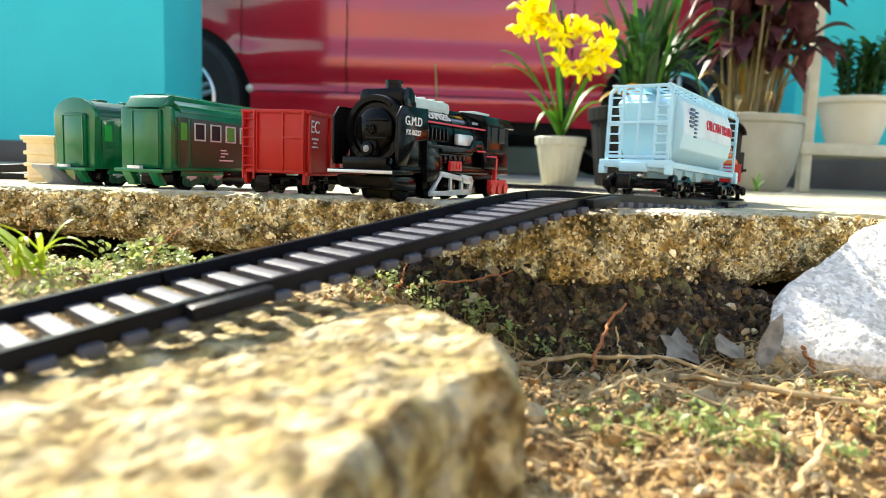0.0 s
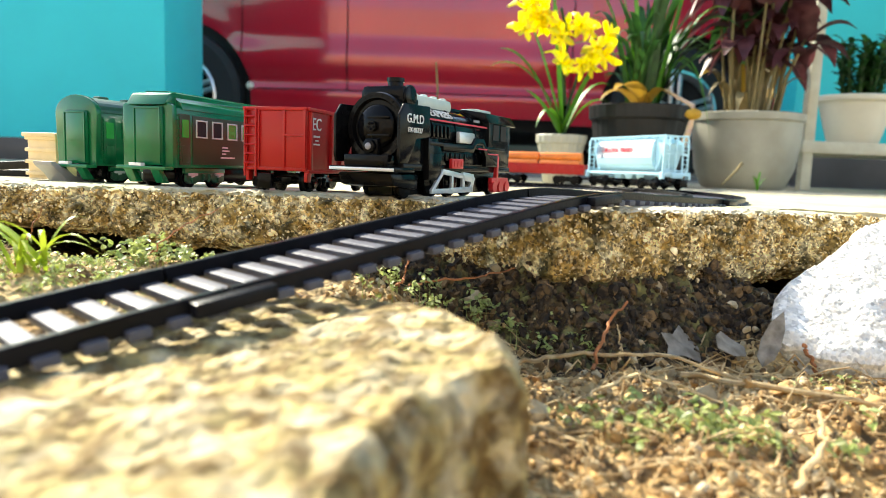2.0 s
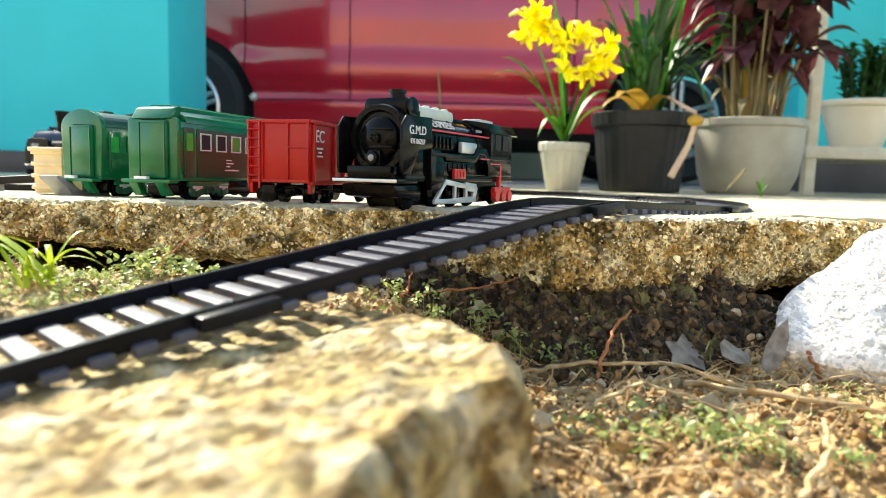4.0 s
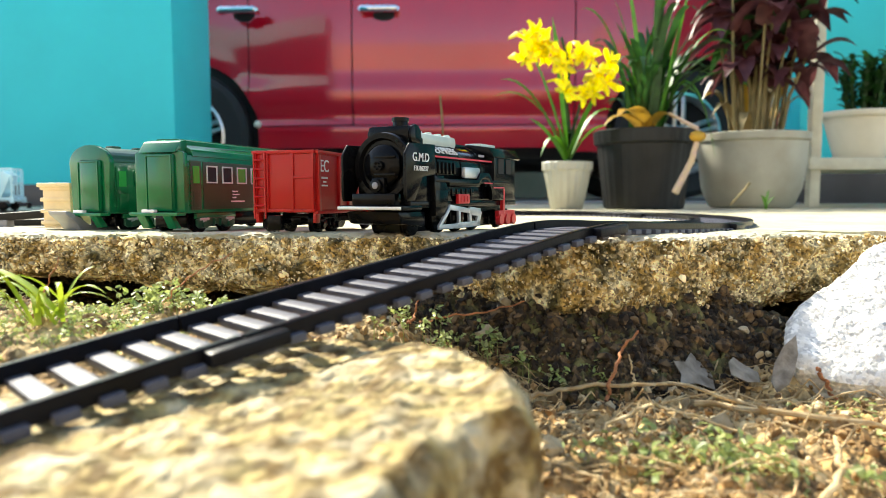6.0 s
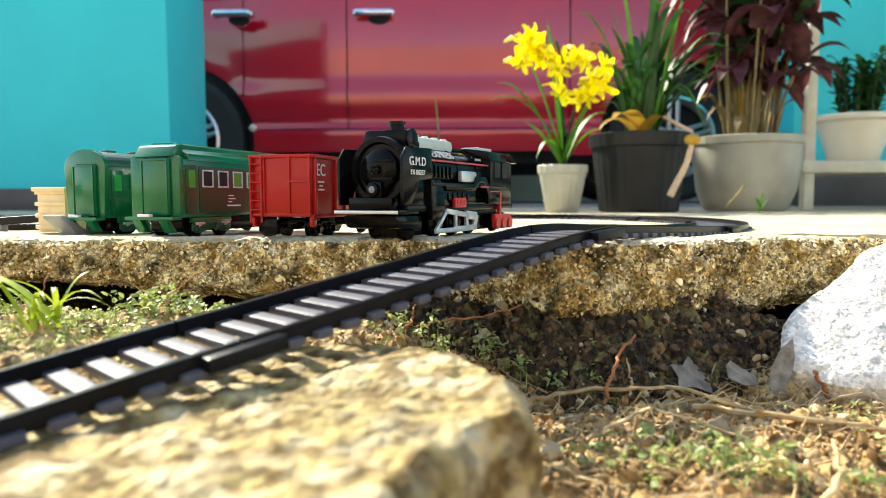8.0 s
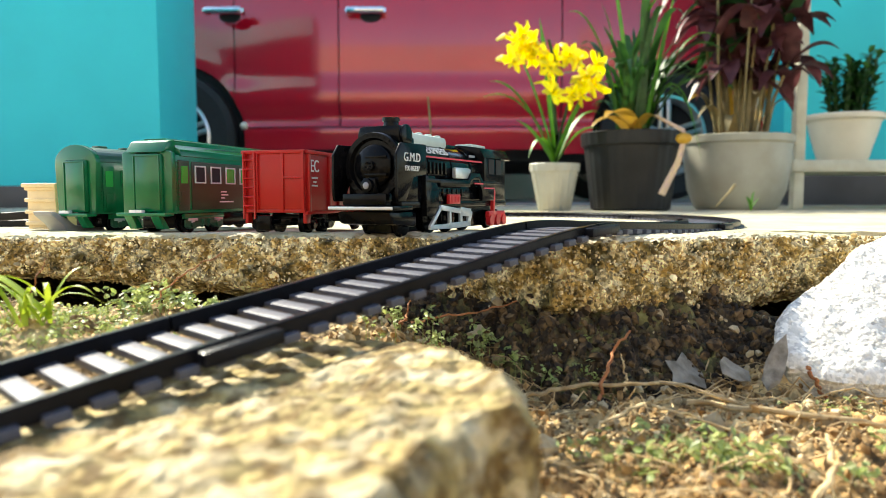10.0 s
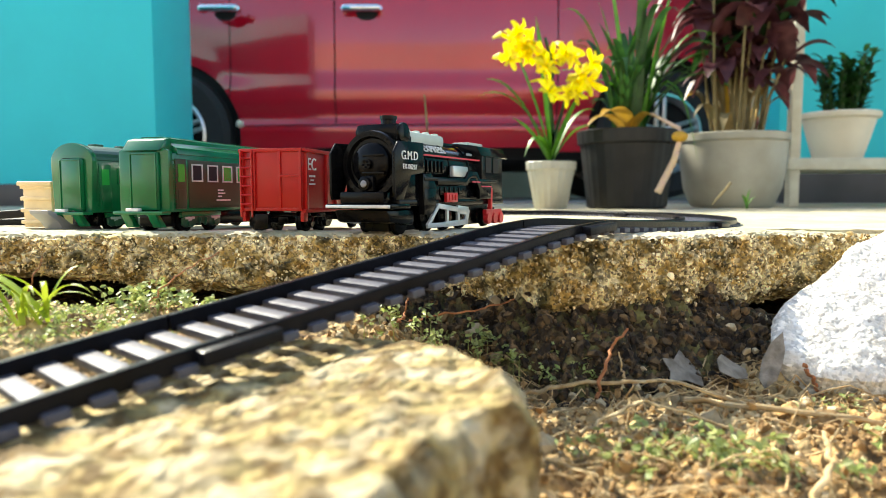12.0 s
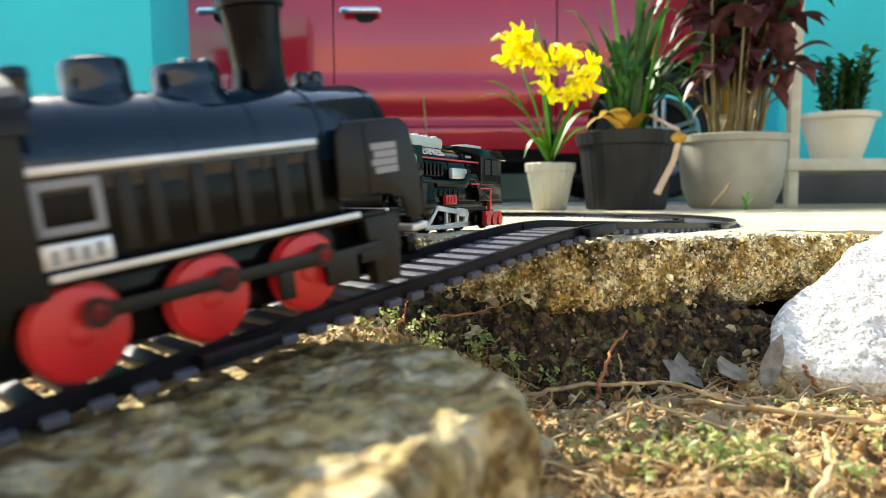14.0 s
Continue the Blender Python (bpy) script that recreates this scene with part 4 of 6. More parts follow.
def hopper():
    t = thing("toy_hopper_wagon", "pale blue plastic toy hopper wagon with red lettering", "toy wagon")
    L, W, z0, z1 = 0.150, 0.0385, 0.0150, 0.0595
    half = [(0.0, 0.0135), (0.0075, 0.0140), (0.0185, 0.0255), (0.0200, 0.0340), (0.0190, 0.0460), (0.0150, 0.0565), (0.0, 0.0570)]
    prof = half + [(-y, z) for y, z in half[-2:0:-1]]
    bm = prism(prof, -0.054, 0.054, "x", bevel=0.0010)
    tank = part("tank", bm, BLUE, t)
    for e in (-1, 1):
        bm = prism([(e * 0.054, 0.0150), (e * 0.054, 0.0560), (e * 0.060, 0.0560), (e * 0.070, 0.0500), (e * 0.060, 0.0250)], -0.0145, 0.0145, "y", bevel=0.0010)
        part("slope_sheet", bm, BLUE, tank)
    bm = box((0, 0, 0.0135), (L, 0.010, 0.0040), 0.0006)
    for s in (-1, 1):
        box((0, s * 0.0175, 0.0150), (L, 0.0030, 0.0036), 0.0006, bm)
    for e in (-1, 1):
        box((e * (L / 2 - 0.002), 0, 0.0150), (0.0055, W + 0.004, 0.0045), 0.0008, bm)
        box((e * (L / 2 + 0.001), 0, 0.0130), (0.0040, 0.016, 0.0055), 0.0012, bm)
        for s in (-1, 1):
            box((e * (L / 2 - 0.002), s * 0.0195, 0.0115), (0.0060, 0.0035, 0.0050), 0.0006, bm)
    part("underframe", bm, BLUE, t)
    for s in (-1, 1):
        # printed white band, drawn lower to include light bounced from the ground
        bm = prism([(s * 0.0201, 0.0342), (s * 0.0193, 0.0459), (s * 0.0168, 0.0530), (s * 0.0162, 0.0528), (s * 0.0188, 0.0457), (s * 0.0197, 0.0342)], -0.0525, 0.0525, "x")
        part("white_band", bm, BANDWHITE, tank, "cool white band, print above, bounced ground light painted below")
        m = pose(0.021 if s < 0 else 0.012, s * 0.0201, 0.0430, 90 - 5, 0, 0 if s < 0 else 180)
        text("OILCAN TRAIN", 0.0088, m, REDPRINT, tank, depth=0.0003)
        x0 = -0.040 if s < 0 else 0.050
        bm = bmesh.new()
        for k in range(5):
            box((x0, s * 0.0199, 0.0490 - 0.0024 * k), (0.0085 if k % 2 else 0.006, 0.0012, 0.0014), 0, bm)
        for k in range(7):
            box((x0 + (0.008 if s < 0 else -0.008), s * 0.0201, 0.0480 - 0.0024 * k), (0.004, 0.0012, 0.0010), 0, bm)
        part("print", bm, BLUEPRINT, tank, smooth=False)
        # roof edge with short posts
        bm = box((0, s * 0.0165, z1), (L - 0.002, 0.0016, 0.0014), 0.0004)
        for k in range(15):
            box((-0.066 + k * 0.132 / 14, s * 0.0160, z1 - 0.0018), (0.0020, 0.0016, 0.0040), 0.0003, bm)
        part("roof_rail", bm, BLUE, t)
    roof_walk = part("roof_walk", box((0, 0, z1 - 0.0008), (L - 0.004, 0.0100, 0.0012), 0.0004), BLUE, t)
    for k in range(12):
        part("cross_bar", box((-0.066 + k * 0.012, 0, z1), (0.0014, 0.0330, 0.0010), 0.0002), BLUE, roof_walk)
    for e in (-1, 1):
        x = e * (L / 2 - 0.0025)
        bm = bmesh.new()
        for y in (-0.0180, 0.0180):
            prism([(x - 0.0010, 0.0165), (x - 0.0010, 0.0555), (x + 0.0010, 0.0555), (x + 0.0010, 0.0165)], y - 0.0009, y + 0.0009, "y", bm, 0.0003)
            tube([(x, y, 0.0552), (x, y * 0.80, z1)], 0.0011, bm, 8)
        for y in (-0.0100, 0.0, 0.0100):
            box((x, y, 0.0375), (0.0018, 0.0016, 0.0425), 0.0003, bm)
        for z in (0.0190, 0.0385, z1 - 0.0005):
            box((x, 0, z), (0.0020, 0.0300 if z > 0.05 else 0.0360, 0.0018), 0.0004, bm)
        frame_part = part("end_frame", bm, BLUE, t)
        for s in (-1, 1):
            bm = bmesh.new()
            for k in range(7):
                box((x + e * 0.0004, s * 0.0140, 0.0215 + 0.0052 * k), (0.0016, 0.0085, 0.0010), 0.0003, bm)
            part("ladder", bm, BLUE, frame_part)
        bogie(e * 0.048, t, wheel_r=0.0068, wide=0.0365)
        coupling(e * (L / 2 + 0.006), t, e)
    for x in (-0.022, 0.0, 0.022):
        part("outlet", prism([(x - 0.010, 0.0150), (x + 0.010, 0.0150), (x + 0.005, 0.0080), (x - 0.005, 0.0080)], -0.009, 0.009, "y", bevel=0.0006), BLUE, t)
    for ob in t.children:
        if ob.name.split(".")[0] not in ("bogie", "coupling"):
            ob.location.z += 0.0035
    return t


def pipes():
    t = thing("toy_pipe_wagon", "red plastic toy wagon loaded with orange pipes", "toy wagon")
    L, W = 0.126, 0.0370
    bm = box((0, 0, 0.0155), (L, W - 0.003, 0.004), 0.0006)
    for s in (-1, 1):
        box((0, s * (W / 2 - 0.001), 0.0205), (L, 0.0016, 0.0130), 0.0003, bm)
        box((0, s * (W / 2 - 0.0006), 0.0268), (L, 0.0028, 0.0016), 0.0004, bm)
        for k in range(11):
            box((-0.060 + 0.0120 * k, s * (W / 2 - 0.0002), 0.0205), (0.0022, 0.0020, 0.0130), 0.0004, bm)
        for k in range(3):
            box((-0.040 + 0.040 * k, s * (W / 2 + 0.0002), 0.0205), (0.020, 0.0010, 0.0060), 0.0003, bm)
    for e in (-1, 1):
        box((e * L / 2, 0, 0.0205), (0.0016, W, 0.0140), 0.0004, bm)
    part("body", bm, RED, t, "red low-sided body")
    for y, z in ((-0.0105, 0.0275), (0.0105, 0.0275), (0.0, 0.0275), (-0.0055, 0.0375), (0.0055, 0.0375)):
        for x0, x1 in ((-0.058, -0.001), (0.001, 0.058)):
            bm = rod((x0, y, z), (x1, y, z), 0.0058, seg=22, bevel=0.0004)
            rod((x0 + 0.006, y, z), (x0 + 0.008, y, z), 0.0061, seg=22, bm=bm)
            rod((x1 - 0.008, y, z), (x1 - 0.006, y, z), 0.0061, seg=22, bm=bm)
            part("pipe", bm, ORANGE, t, "orange pipe")
    for e in (-1, 1):
        bogie(e * 0.040, t, wheel_r=0.0060, wide=0.0365)
        coupling(e * (L / 2 + 0.005), t, e)
    return t


WHEEL_R, WHEEL_X, CRANK = 0.0125, (-0.0340, 0.0, 0.0325), 0.0058


def steam_loco():
    t = thing("toy_steam_locomotive", "blue-black plastic toy steam locomotive with red wheels", "toy locomotive")
    boiler = part("boiler", rod((-0.045, 0, 0.0500), (0.070, 0, 0.0500), 0.0200, seg=64, bevel=0.0012), DARKBLUE, t, "glossy blue-black boiler")
    for x in (0.046, 0.023, -0.001, -0.025):
        part("boiler_band", rod((x - 0.0006, 0, 0.0500), (x + 0.0006, 0, 0.0500), 0.0203, seg=64), DARKBLUE, boiler)
    front = part("smokebox_door", lathe([(0.0200, 0), (0.0192, 0.004), (0.0150, 0.0070), (0.0120, 0.0074), (0.0110, 0.0095), (0.0, 0.0105)], 48), DARKBLUE, t)
    front.matrix_basis = pose(0.070, 0, 0.0500, 0, 90, 0)
    # square casing under the boiler, its panels and the pale plates by the cab
    part("firebox_casing", box((0.004, 0, 0.0390), (0.092, 0.0390, 0.0240), 0.0012), BLACK, t)
    part("footplate", box((-0.018, 0, 0.0257), (0.168, 0.0440, 0.0026), 0.0005), BLACK, t)
    part("chassis", box((-0.012, 0, 0.0140), (0.150, 0.0280, 0.0190), 0.0010), BLACK, t)
    bm = lathe([(0.0110, -0.004), (0.0092, 0.0), (0.0082, 0.004), (0.0080, 0.010), (0.0088, 0.022), (0.0094, 0.026), (0.0106, 0.0264), (0.0106, 0.0292), (0.0090, 0.0296), (0.0075, 0.0290), (0.0070, 0.020), (0.0, 0.018)], 40)
    part("chimney", bm, BLACK, t).matrix_basis = pose(0.0386, 0, 0.0680)
    for x, r, h in ((-0.0120, 0.0088, 0.0100), (0.0136, 0.0098, 0.0082)):
        prof = [(r * 1.45, -0.0050), (r * 1.15, -0.0015), (r * 1.02, 0.0006), (r, 0.0030), (r * 0.99, h * 0.70), (r * 0.90, h * 0.90), (r * 0.62, h), (0.0, h * 1.03)]
        bm = lathe(prof, 40)
        part("dome", bm, DARKBLUE, t).matrix_basis = pose(x, 0, 0.0698)
    bm = bmesh.new()
    for x, y in ((0.0045, -0.004), (0.0045, 0.004), (-0.002, -0.005)):
        lathe([(0.0019, 0.0), (0.0019, 0.0012), (0.0012, 0.0020), (0.0, 0.0023)], 14, bm, (0.0136 + x, y, 0.0765))
    part("valve", bm, DARKBLUE, t)
    bm = lathe([(0.0062, -0.002), (0.0058, 0.0012), (0.0050, 0.0022), (0.0, 0.0024)], 24, None, (0.0560, 0, 0.0690))
    for dx, dy in ((-0.0028, -0.002), (0.0028, -0.002), (0.0, 0.0028)):
        lathe([(0.0024, 0.0), (0.0026, 0.0026), (0.0018, 0.0040), (0.0, 0.0043)], 16, bm, (0.0560 + dx, dy, 0.0705))
    part("valve", bm, DARKBLUE, t)
    bm = lathe([(0.0034, -0.002), (0.0030, 0.0040), (0.0036, 0.0050), (0.0030, 0.0070), (0.0, 0.0078)], 20, None, (-0.0330, -0.006, 0.0695))
    part("whistle", bm, DARKBLUE, t)
    # cab with an arched roof
    arc = [(0.0235 * math.cos(a), 0.0600 + 0.0135 * math.sin(a)) for a in (math.pi * k / 16 for k in range(17))]
    cab = part("cab", prism(arc + [(-0.0225, 0.0220), (0.0225, 0.0220)], -0.0850, -0.0390, "x", bevel=0.0010), GREYPL, t)
    arc = [(0.0255 * math.cos(a), 0.0596 + 0.0160 * math.sin(a)) for a in (math.pi * k / 16 for k in range(17))]
    inner = [(0.0240 * math.cos(a), 0.0596 + 0.0142 * math.sin(a)) for a in (math.pi * k / 16 for k in range(16, -1, -1))]
    part("roof", prism(arc + inner, -0.0900, -0.0365, "x", bevel=0.0003), GREYPL, cab)
    part("roof_hatch", box((-0.064, 0, 0.0762), (0.020, 0.016, 0.0030), 0.0008), GREYPL, cab)
    part("tender_box", box((-0.0930, 0, 0.0330), (0.0140, 0.0400, 0.0200), 0.0010), GREYPL, t)
    for s in (-1, 1):
        for x in (-0.072, -0.053):
            bm = bmesh.new()
            for cx, cz, sx, sz in ((x, 0.0595, 0.0140, 0.0012), (x, 0.0475, 0.0140, 0.0012), (x - 0.0065, 0.0535, 0.0012, 0.0120), (x + 0.0065, 0.0535, 0.0012, 0.0120)):
                box((cx, s * 0.0238, cz), (sx, 0.0012, sz), 0.0003, bm)
            win = part("window", bm, GREYPL, cab)
            part("pane", box((x, s * 0.0234, 0.0535), (0.0120, 0.0008, 0.0110)), M_GAP, win)
        # bent smoke plate at the front with a worn number block
        bm = prism([(0.0455, 0.0330), (0.0470, 0.0520), (0.0500, 0.0566), (0.0740, 0.0566), (0.0775, 0.0545), (0.0815, 0.0400), (0.0815, 0.0225), (0.0740, 0.0225), (0.0720, 0.0300), (0.0640, 0.0325)], s * 0.0225, s * 0.0243, "y", bevel=0.0006)
        d = part("smoke_deflector", bm, GREYPL, t)
        part("seam", box((0.0585, s * 0.0244, 0.0440), (0.0010, 0.0006, 0.0230), 0.0002), GREYPL, d)
        bm = bmesh.new()
        for k in range(4):
            box((0.0655 + 0.0006 * (k % 2), s * 0.0246, 0.0478 - 0.0026 * k), (0.0110 - 0.001 * (k % 2), 0.0004, 0.0022), 0, bm)
        part("print", bm, GREYPL2, d, "worn grey number block")
        part("white_line", box((0.0075, s * 0.0228, 0.0268), (0.0920, 0.0014, 0.0019), 0.0003), SILVER, t, "silver white footplate edge")
        part("boiler_line", box((0.0015, s * 0.0204, 0.0515), (0.0810, 0.0014, 0.0020), 0.0004), SILVER, t, "silver white lining")
        part("name_plate", box((-0.0310, s * 0.0200, 0.0315), (0.0165, 0.0014, 0.0060), 0.0005), SILVER, t, "pale worn plate")
        bars(t, [(-0.0360 + 0.0034 * k, 0.0312 + 0.0004 * (k % 2), 0.0020, 0.0036) for k in range(4)], s, 0.0208, GREYPL2)
        bm = bmesh.new()
        for cx, cz, sx, sz in ((-0.0310, 0.0480, 0.0160, 0.0022), (-0.0310, 0.0372, 0.0160, 0.0022), (-0.0380, 0.0425, 0.0022, 0.0120), (-0.0240, 0.0425, 0.0022, 0.0120)):
            box((cx, s * 0.0199, cz), (sx, 0.0014, sz), 0.0005, bm)
        part("panel_frame", bm, GREYPL2, t, "grey raised panel frame")
        bm = bmesh.new()
        for x in (-0.0175, -0.0100, 0.0020, 0.0150, 0.0285, 0.0400):
            box((x, s * 0.0198, 0.0395), (0.0042, 0.0014, 0.0190), 0.0006, bm)
        part("casing_rib", bm, GREYPL, t)
        bm = prism([(0.0590, 0.0020), (0.0690, 0.0020), (0.0720, 0.0250), (0.0560, 0.0250)], s * 0.0165, s * 0.0222, "y", bevel=0.0008)
        part("cylinder_block", bm, GREYPL, t)
        bm = box((0.0790, s * 0.0200, 0.0185), (0.0080, 0.0090, 0.0024), 0.0006)
        part("step", bm, SILVER, t, "pale worn step")
        bm = box((0.0390, s * 0.0236, 0.0158), (0.0420, 0.0018, 0.0030), 0.0005)
        box((0.0430, s * 0.0236, 0.0120), (0.0120, 0.0022, 0.0105), 0.0006, bm)
        box((0.0225, s * 0.0236, 0.0115), (0.0050, 0.0018, 0.0100), 0.0005, bm)
        box((0.0560, s * 0.0236, 0.0130), (0.0100, 0.0018, 0.0040), 0.0005, bm)
        part("slide_bar", bm, GREYPL, t)
    part("front_beam", box((0.0790, 0, 0.0205), (0.0050, 0.0450, 0.0050), 0.0008), BLACK, t)
    coupling(0.086, t, 1)
    coupling(-0.103, t, -1)
    wheels, rods = [], []
    for s in (-1, 1):
        for x in WHEEL_X:
            w = disc_wheel(WHEEL_R, 0.0034, WHEELRED, t, (x, s * 0.0196, WHEEL_R), name="driving_wheel")
            bm = rod((CRANK, s * 0.001, 0), (CRANK, s * 0.0062, 0), 0.0028, seg=16, bevel=0.0004)
            part("crank_pin", bm, WHEELRED, w)
            wheels.append((w, x, s))
        bm = box((-0.0008, 0, 0), (0.072, 0.0014, 0.0038), 0.0006)
        for x in WHEEL_X:
            rod((x, -0.0008, 0), (x, 0.0008, 0), 0.0037, seg=18, bm=bm)
        r = part("coupling_rod", bm, GREYPL, t, "dark coupling rod")
        rods.append((r, s))
    for s in (-1, 1):
        for x in (-0.062, -0.080):
            disc_wheel(0.0080, 0.0032, BLACK, t, (x, s * 0.0196, 0.0080), name="trailing_wheel")
    return t, wheels, rods


small_loco, loco_wheels, loco_rods = steam_loco()
pipe_wagon = pipes()
hopper_wagon = hopper()
parked_loco(pose(-0.0062, 0.4290, floor_z(0.42) - 0.0002, 0, 0, -117) @ Matrix.Scale(1.05, 4))
gondola(pose(-0.0825, 0.4475, floor_z(0.45), 0, 0, -104))
coach(pose(-0.155, 0.483, floor_z(0.47), 0, 0, -107), False, "green and olive toy passenger coach parked on concrete")
coach(pose(-0.216, 0.526, floor_z(0.52), 0, 0, -112), True, "green toy passenger coach with round roof, parked")
t = thing("toy_crate", "cream plastic toy wagon body on the slab", "toy wagon", pose(-0.2905, 0.512, floor_z(0.51), 0, 0, -103))
bm = box((0, 0, 0.0165), (0.032, 0.0245, 0.031), 0.001)
for k in range(4):
    box((0, 0, 0.005 + 0.0085 * k), (0.035, 0.0270, 0.0028), 0.0006, bm)
part("body", bm, CREAM, t)
part("lid", box((0, 0, 0.0328), (0.038, 0.0295, 0.0030), 0.0008), CREAM, t)
t = thing("toy_drawbar", "dark grey plastic toy drawbar beside the cream wagon", "toy part", pose(-0.352, 0.545, floor_z(0.54), 0, -4, 8))
part("bar", box((0, 0, 0.0095), (0.070, 0.010, 0.0065), 0.0012), GREYPL, t)
part("foot", box((-0.015, 0, 0.0035), (0.012, 0.012, 0.0070), 0.0008), GREYPL2, t)


# ---- yard behind ----
def build_yard():
    fz = floor_z(2.0)
    ob = part("wall_pillar", box((-1.632, 2.15, 0.60), (1.6, 0.30, 1.12), 0.004), M_TEAL)
    tagged(ob, "teal painted masonry pillar", "wall", kind="structure")
    ob = part("plinth_pillar", box((-1.632, 2.15, 0.006), (1.64, 0.34, 0.075), 0.003), M_PLINTH)
    tagged(ob, "black tiled base of the teal pillar", "plinth", kind="structure")
    # raised garage floor with a dark front
    ob = part("plinth_garage", box((0.3, 4.70, -0.045), (8.0, 4.6, 0.06), 0.004), M_FLOOR)
    tagged(ob, "dark grey concrete garage floor", "floor", kind="structure")
    ob = part("wall_right", box((2.6, 2.5, 1.5), (2.84, 0.16, 3.1), 0.003), M_TEAL)
    tagged(ob, "teal painted house wall", "wall", kind="structure")
    ob = part("plinth_right", box((2.61, 2.5, 0.04), (2.86, 0.20, 0.17), 0.003), M_PLINTH)
    tagged(ob, "black tiled base of the teal house wall", "plinth", kind="structure")
    # added wall behind the camera: bounces light forward and shows in the car paint
    ob = part("wall_bounce", box((0.0, -4.0, 1.0), (16.0, 0.16, 2.3)), M_RENDER)
    tagged(ob, "unseen pale wall added to bounce light into the yard", "wall", kind="structure")
    # added slab out of view that dims the right wall and its pot
    ob = part("ceiling_sky_block", box((2.35, 1.95, 2.2), (3.1, 1.3, 0.10)), M_PLASTER)
    tagged(ob, "unseen slab added to keep sky light off the house wall", "ceiling", kind="structure")
    # ceiling and left wall are added out of view to darken the garage
    ob = part("ceiling", box((-0.9, 5.35, 2.45), (5.6, 3.6, 0.12)), M_PLASTER)
    tagged(ob, "unseen slab added over the car to darken the garage", "ceiling", kind="structure")
    ob = part("wall_left", box((-3.75, 4.7, 1.2), (0.16, 4.4, 2.5)), M_PLASTER)
    tagged(ob, "unseen side wall added to keep sun out of the garage", "wall", kind="structure")
    ob = part("wall_back", box((0.0, 6.9, 1.2), (8.0, 0.16, 2.5)), M_PLASTER)
    tagged(ob, "brown plastered garage back wall", "wall", kind="structure")


build_yard()


# ---- red car in the garage ----
def shell_point(x, z):
    """How far the car's near flank stands out (towards -y) at a place along and up it."""
    y = 0.10 * smooth(0.95, 1.5, z)                       # tumblehome of the glass
    y += 0.05 * ((z - 0.72) / 0.45) ** 2                  # the flank bellies out
    y -= 0.035 * smooth(0.40, 0.315, z)                   # the sill stands out
    y -= 0.024 * smooth(0.37, 0.455, z) * smooth(0.60, 0.475, z)
    y -= 0.008 * math.exp(-((math.hypot(x + 1.285, z - 0.30) - 0.37) / 0.05) ** 2)
    y += 0.10 * smooth(-0.45, -1.2, x) ** 2
    y += 0.25 * smooth(1.7, 2.1, abs(x - 0.1)) ** 2
    return y


